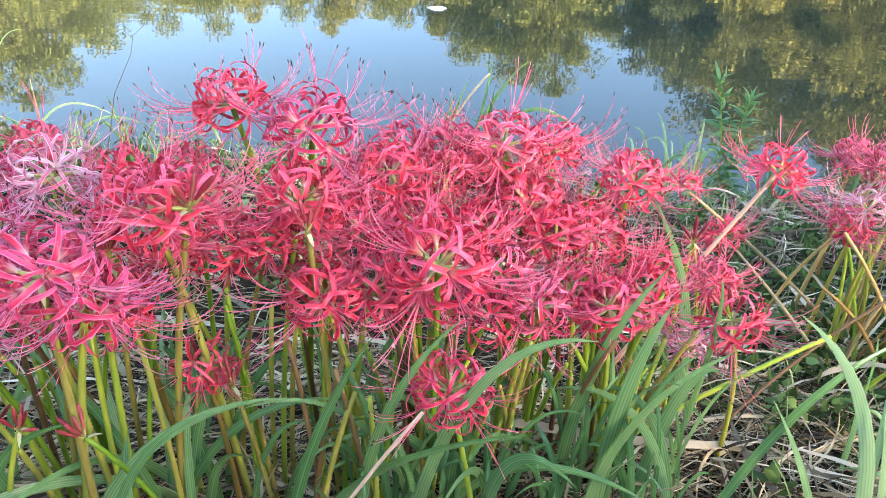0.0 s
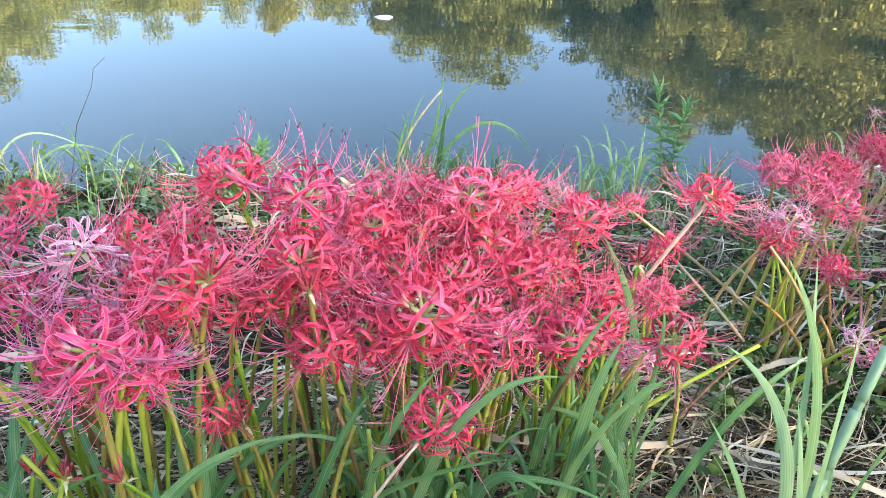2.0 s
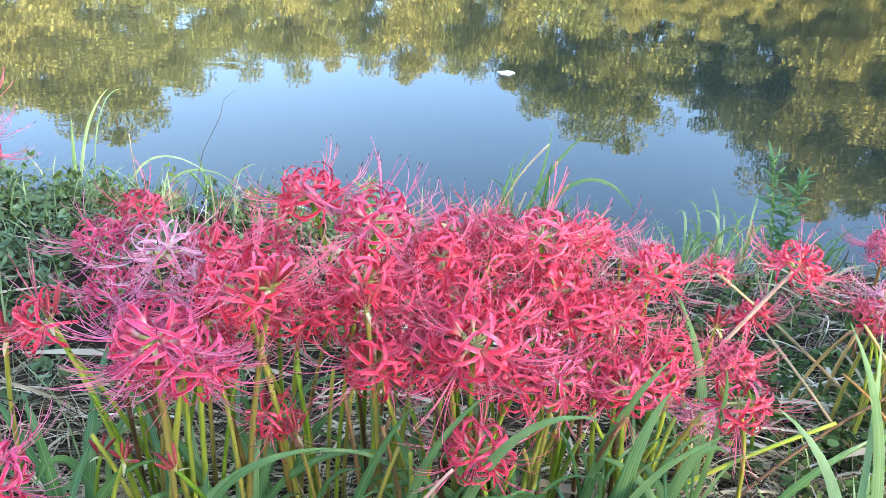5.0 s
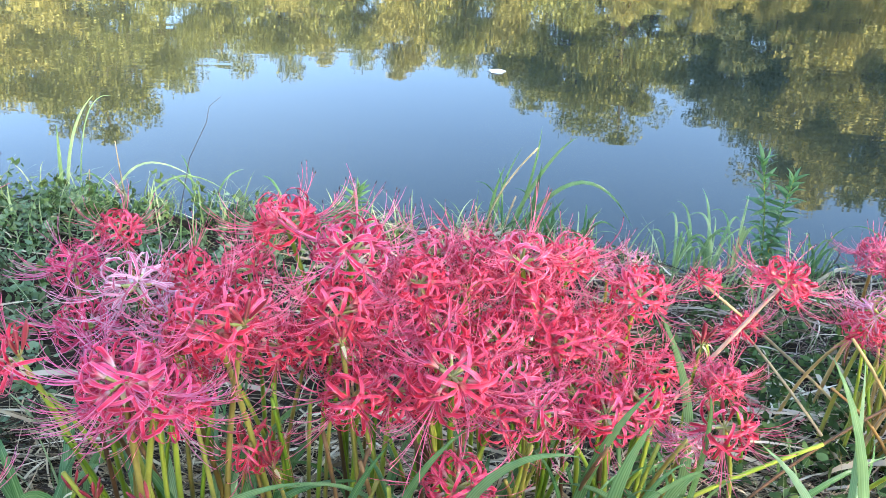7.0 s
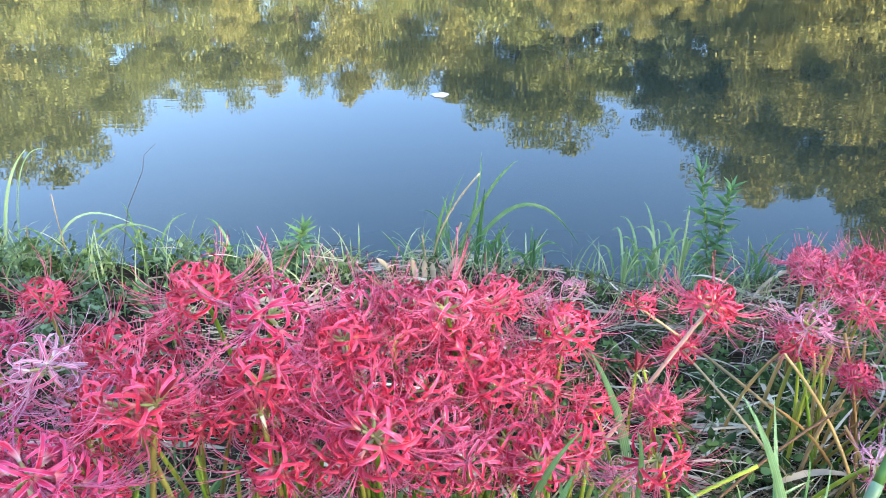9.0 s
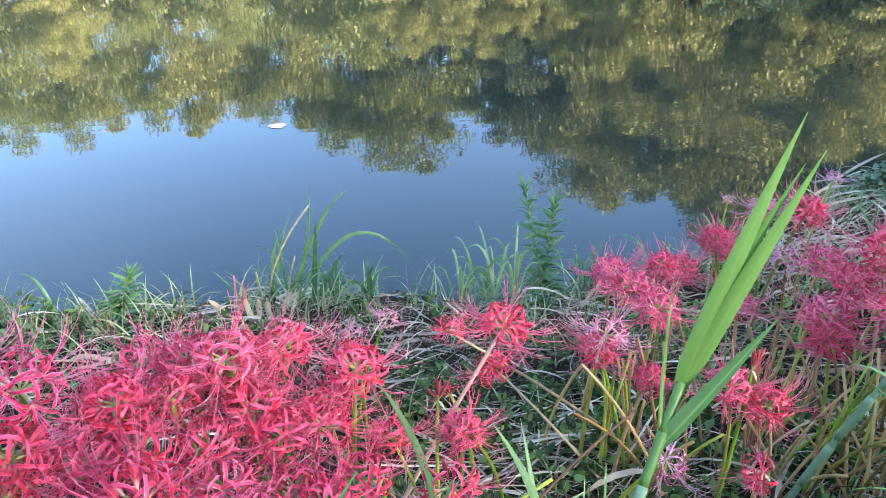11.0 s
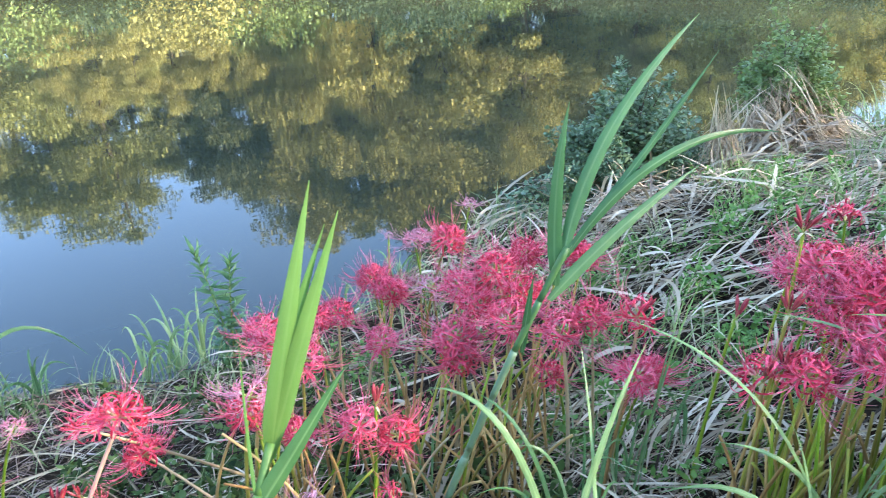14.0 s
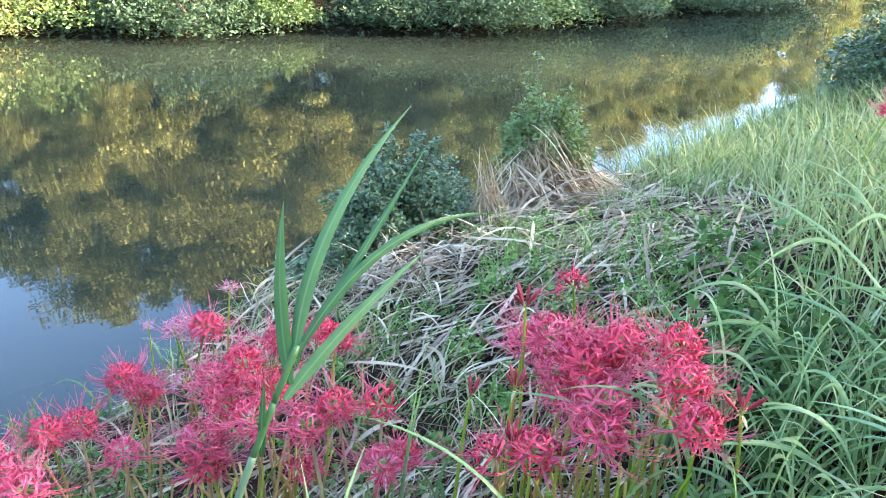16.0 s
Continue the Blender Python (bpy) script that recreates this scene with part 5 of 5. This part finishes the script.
def tree_shape(seed, leaf_mat, leaves=40000, lo=0.06, hi=0.125, limbs=44, height=6.0, width=2.6):
    """A bushy riverside tree: trunk, limbs from low down and a deep crown of leaf sprays."""
    r = np.random.default_rng(seed)
    root = thing("tree", (0, 0, -50), "leafy green riverside tree", "tree", "trees along the river")
    top = np.array([r.normal(0, 0.3), r.normal(0, 0.3), height * 0.92])
    pieces = []
    P = bezier((0, 0, -0.2), (r.normal(0, 0.3), r.normal(0, 0.3), height * 0.4), top, 12)
    pieces.append((*tube(P, np.linspace(0.15, 0.03, 12), 8), 0))
    ends = []
    for i in range(limbs):
        t = r.uniform(0.06, 0.97)
        a = r.uniform(0, 6.283)
        reach = width * r.uniform(0.45, 1.0) * (1.0 - 0.62 * t ** 1.5)
        b = P[int(t * 11)]
        e = b + np.array([math.cos(a) * reach, math.sin(a) * reach, reach * r.uniform(-0.15, 0.55)])
        Q = bezier(b, (b + e) / 2 + np.array([0, 0, 0.25]), e, 6)
        pieces.append((*tube(Q, np.linspace(0.04, 0.008, 6), 4), 0))
        ends += [Q[3], Q[5] + r.normal(0, 0.2, 3)]
    ends += [P[-1], P[-2], P[-1] + np.array([0, 0, 0.25])]
    V, F, S = merge(pieces)
    child("trunk", mesh_of("trunk", V, F, BARK), root)
    n = leaves
    which = r.integers(0, len(ends), n)
    girth = r.uniform(0.3, 0.78, len(ends))[which][:, None]
    C = np.array(ends)[which] + unit(r.normal(0, 1, (n, 3))) * girth * r.random((n, 1)) ** 0.35 * np.array([1, 1, 0.62])
    C[:, 2] = np.maximum(C[:, 2], 0.1)
    V, F = leaves_at(C, lo, hi)
    child("crown", mesh_of("crown", V, F, leaf_mat), root)
    return root


SHAPES = [tree_shape(1, TREE_LEAF), tree_shape(2, TREE_SUN_TINT), tree_shape(3, TREE_LEAF), tree_shape(4, TREE_SUN_TINT), tree_shape(5, TREE_SHADE_TONE),
          tree_shape(6, TREE_LEAF, 3800, 0.1, 0.2, 30), tree_shape(7, TREE_LEAF, 30000, 0.065, 0.14, 44), tree_shape(8, TREE_SUN_TINT, 30000, 0.065, 0.14, 44), tree_shape(9, TREE_SHADE_TONE, 30000, 0.065, 0.14, 44)]
placed = [False] * 9
SHADE, FAR_GREEN, FAR_SUN_TINT, FAR_SHADE_TONE = 5, 6, 7, 8


def tree(which, x, y, height, label):
    m = Matrix.Translation(at_ground(x, y)) @ Matrix.Rotation(random.uniform(0, 6.28), 4, "Z") @ Matrix.Scale(height / 6.2, 4)
    if placed[which]:
        t = copy_thing(SHAPES[which], m)
        t.matrix_basis = m
    else:
        t, placed[which] = SHAPES[which], True
        t.matrix_basis = m
    return tagged(t, label)


def skyline(az, el, dist, which, label="leafy riverside tree on the far bank, partly sunlit"):
    a = radians(az)
    x, y = 0.1 + dist * math.sin(a), dist * math.cos(a)
    gz = float(ground_z(x, y))
    tree(which, x, y, (dist * math.tan(radians(el)) - 2.0 - gz) * 1.12, label)


SKY_AZ = [-60, -48, -40, -34, -27, -25, -22, -18, -12, -2, 4, 9, 12, 17, 22, 28, 32, 40, 46, 52, 56, 64, 70, 80]
SKY_EL = [18, 19, 19.5, 19, 21, 20.7, 17.2, 18.2, 18.5, 19, 21.3, 21.2, 18.6, 20.5, 24, 24.5, 26, 24, 20.6, 17.3, 14.8, 11.0, 8.8, 7.2]


def bank_distance(az):
    """How far the far bank is along a bearing."""
    d = np.linspace(8, 60, 500)
    over = d * math.cos(radians(az)) > far_shore(d * math.sin(radians(az)))
    return float(d[np.argmax(over)]) if over.any() else 52.0


for i, az in enumerate(np.concatenate([np.arange(-60, 46, 2.6), np.arange(46, 86, 1.5)])):
    el = float(np.interp(az, SKY_AZ, SKY_EL)) + random.uniform(-0.8, 0.4)
    far = bank_distance(az)
    if az > 44:
        # the darker leaf tone here paints the shaded stretch upstream
        skyline(az, el, far + random.uniform(3.0, 4.5), (FAR_GREEN, FAR_SHADE_TONE, FAR_GREEN)[i % 3])
        skyline(az + 1, el * random.uniform(0.55, 0.8), far + random.uniform(1.2, 2.2), (FAR_SHADE_TONE, FAR_GREEN)[i % 2], "small bushy tree at the far bank")
        # gold back row paints the sunlit treetops
        skyline(az + 0.5, el + 0.3, far + random.uniform(4.5, 6.0), FAR_SUN_TINT, "riverside tree on the far bank, tinted gold for sunlight")
        continue
    # bearings where shaded gaps between trees are painted with the darker leaves
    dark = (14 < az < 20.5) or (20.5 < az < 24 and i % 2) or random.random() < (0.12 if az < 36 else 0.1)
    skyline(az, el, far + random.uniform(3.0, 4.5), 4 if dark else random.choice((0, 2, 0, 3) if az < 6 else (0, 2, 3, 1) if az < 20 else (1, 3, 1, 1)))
    if i % 2:
        # from bearing 12 on, gold leaves carry painted sunlight
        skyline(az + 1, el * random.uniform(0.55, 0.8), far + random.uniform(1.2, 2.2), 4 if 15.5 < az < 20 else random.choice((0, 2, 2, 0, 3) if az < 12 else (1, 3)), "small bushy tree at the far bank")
# low gold row that paints sunlight on the foot of the tree line
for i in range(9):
    skyline(6 + 2.4 * i, 14.2 + random.uniform(-1.2, 1.2), bank_distance(6 + 2.4 * i) + random.uniform(0.9, 1.5), (1, 3)[i % 2], "low tree at the far bank tinted gold for sunlight")
# unseen bushy trees, added between low sun and flowers to shade the near bank
ROW = Vector((-math.cos(radians(SUN_AZ)), math.sin(radians(SUN_AZ))))
AWAY = Vector((math.sin(radians(SUN_AZ)), math.cos(radians(SUN_AZ))))
for i in range(20):
    at = Vector((1, 1)) + 8.0 * AWAY + (-16 + 1.4 * i) * ROW
    tree(SHADE, at.x, at.y, (4.55 if i == 12 else 5.0) + 0.25 * math.sin(3.7 * i), "unseen bushy tree added to shade the near bank")
for i in range(17):
    at = Vector((1, 1)) + 9.6 * AWAY + (-15.4 + 1.6 * i) * ROW
    tree(SHADE, at.x, at.y, 5.4, "unseen bushy tree added to shade the near bank")
for i in range(3):
    at = Vector((1, 1)) + 6.6 * AWAY + (4.0 + 2.2 * i) * ROW
    tree(SHADE, at.x, at.y, 4.6, "unseen bushy tree added to shade the near bank")
# unseen trees added behind the camera, which hold skylight off the front stems
for i in range(9):
    a = radians(185 + 15 * i)
    tree(SHADE, 0.5 + 6.5 * math.sin(a), 6.5 * math.cos(a) - 0.5, 5.2 + 0.4 * math.sin(2.9 * i), "unseen bushy tree added behind the camera to cut skylight")
# unseen tall trees added to put the far bank upstream in shade
for i in range(4, 11):
    tree(SHADE, 23.0 + 1.9 * i, -5.0 - 0.4 * i + 0.5 * math.sin(2.3 * i), 11.5, "unseen tall tree added to cast shade upstream")


# ---- bare and withered stems in the clumps ----


def stem_clump(x, y, count, reach, lo, hi, brown=0.6, label="clump of bare brownish lily stems with fallen flowers"):
    root = thing("stem_clump", at_ground(x, y, -0.01), label, "stems", "clumps of bare stems")
    r = random.Random(int(x * 700) + int(y * 1300))
    for _ in range(count):
        a, L = r.uniform(0, 6.283), r.uniform(lo, hi)
        d = reach * r.uniform(0.2, 1)
        b = np.array([r.uniform(-0.06, 0.06), r.uniform(-0.06, 0.06), 0])
        e = b + np.array([math.cos(a) * d, math.sin(a) * d, L])
        V, F = tube(bezier(b, b + (e - b) * np.array([0.3, 0.3, 0.6]), e, 8), np.linspace(0.0045, 0.0032, 8), 6)
        child("stem", mesh_of("stem", V, F, (STEM_OLD if x > 0.5 else STEM_DARK) if r.random() < brown else STEM), root)
    return root


for x, y, n, reach, lo, hi in ((1.30, 1.22, 12, 0.2, 0.2, 0.42), (1.42, 1.10, 10, 0.2, 0.2, 0.4), (0.93, 1.36, 10, 0.1, 0.2, 0.4), (1.05, 1.45, 8, 0.1, 0.2, 0.38), (1.75, 0.66, 9, 0.1, 0.2, 0.36), (1.9, 0.6, 8, 0.1, 0.2, 0.36),
                               (-0.4, 0.72, 9, 0.1, 0.34, 0.44), (-0.2, 0.78, 9, 0.1, 0.34, 0.44), (0.0, 0.8, 12, 0.1, 0.32, 0.42), (0.15, 0.86, 12, 0.1, 0.32, 0.42), (-0.1, 0.72, 9, 0.08, 0.32, 0.4), (0.26, 0.84, 10, 0.1, 0.32, 0.4), (1.62, 1.25, 8, 0.12, 0.2, 0.4), (-0.48, 0.8, 8, 0.1, 0.32, 0.42)):
    stem_clump(x, y, n, reach, lo, hi, 0.6 if x > 0.5 else 0.3)
for x, y, n in ((1.76, 0.62, 12), (1.88, 0.56, 14), (1.97, 0.48, 10), (1.8, 0.5, 10)):
    stem_clump(x, y, n, 0.09, 0.18, 0.34, 0.1, "clump of yellow-green bare lily stems")
for x, y, n in ((1.38, 1.4, 9), (1.5, 1.3, 10), (1.22, 1.32, 8), (1.0, 1.25, 8)):
    stem_clump(x, y, n, 0.24, 0.22, 0.42, 0.85)

# ---- turf behind the path ----
rng = np.random.default_rng(71)
x, y = scatter(22000, -6.5, 7.0, -5.5, 0.1, lambda a, b: (~lush(a, b) | (a < 2.0)) & (b < np.where(a < -1.3, 0.4, -0.3)))
V, F = blades(x, y, 0.06, 0.24, 0.0022, 0.006, 1.8, 4)
stuff("turf", mesh_of("turf", V, F, GRASS_DULL), "low dull green grass on the bank behind the path", "grass")
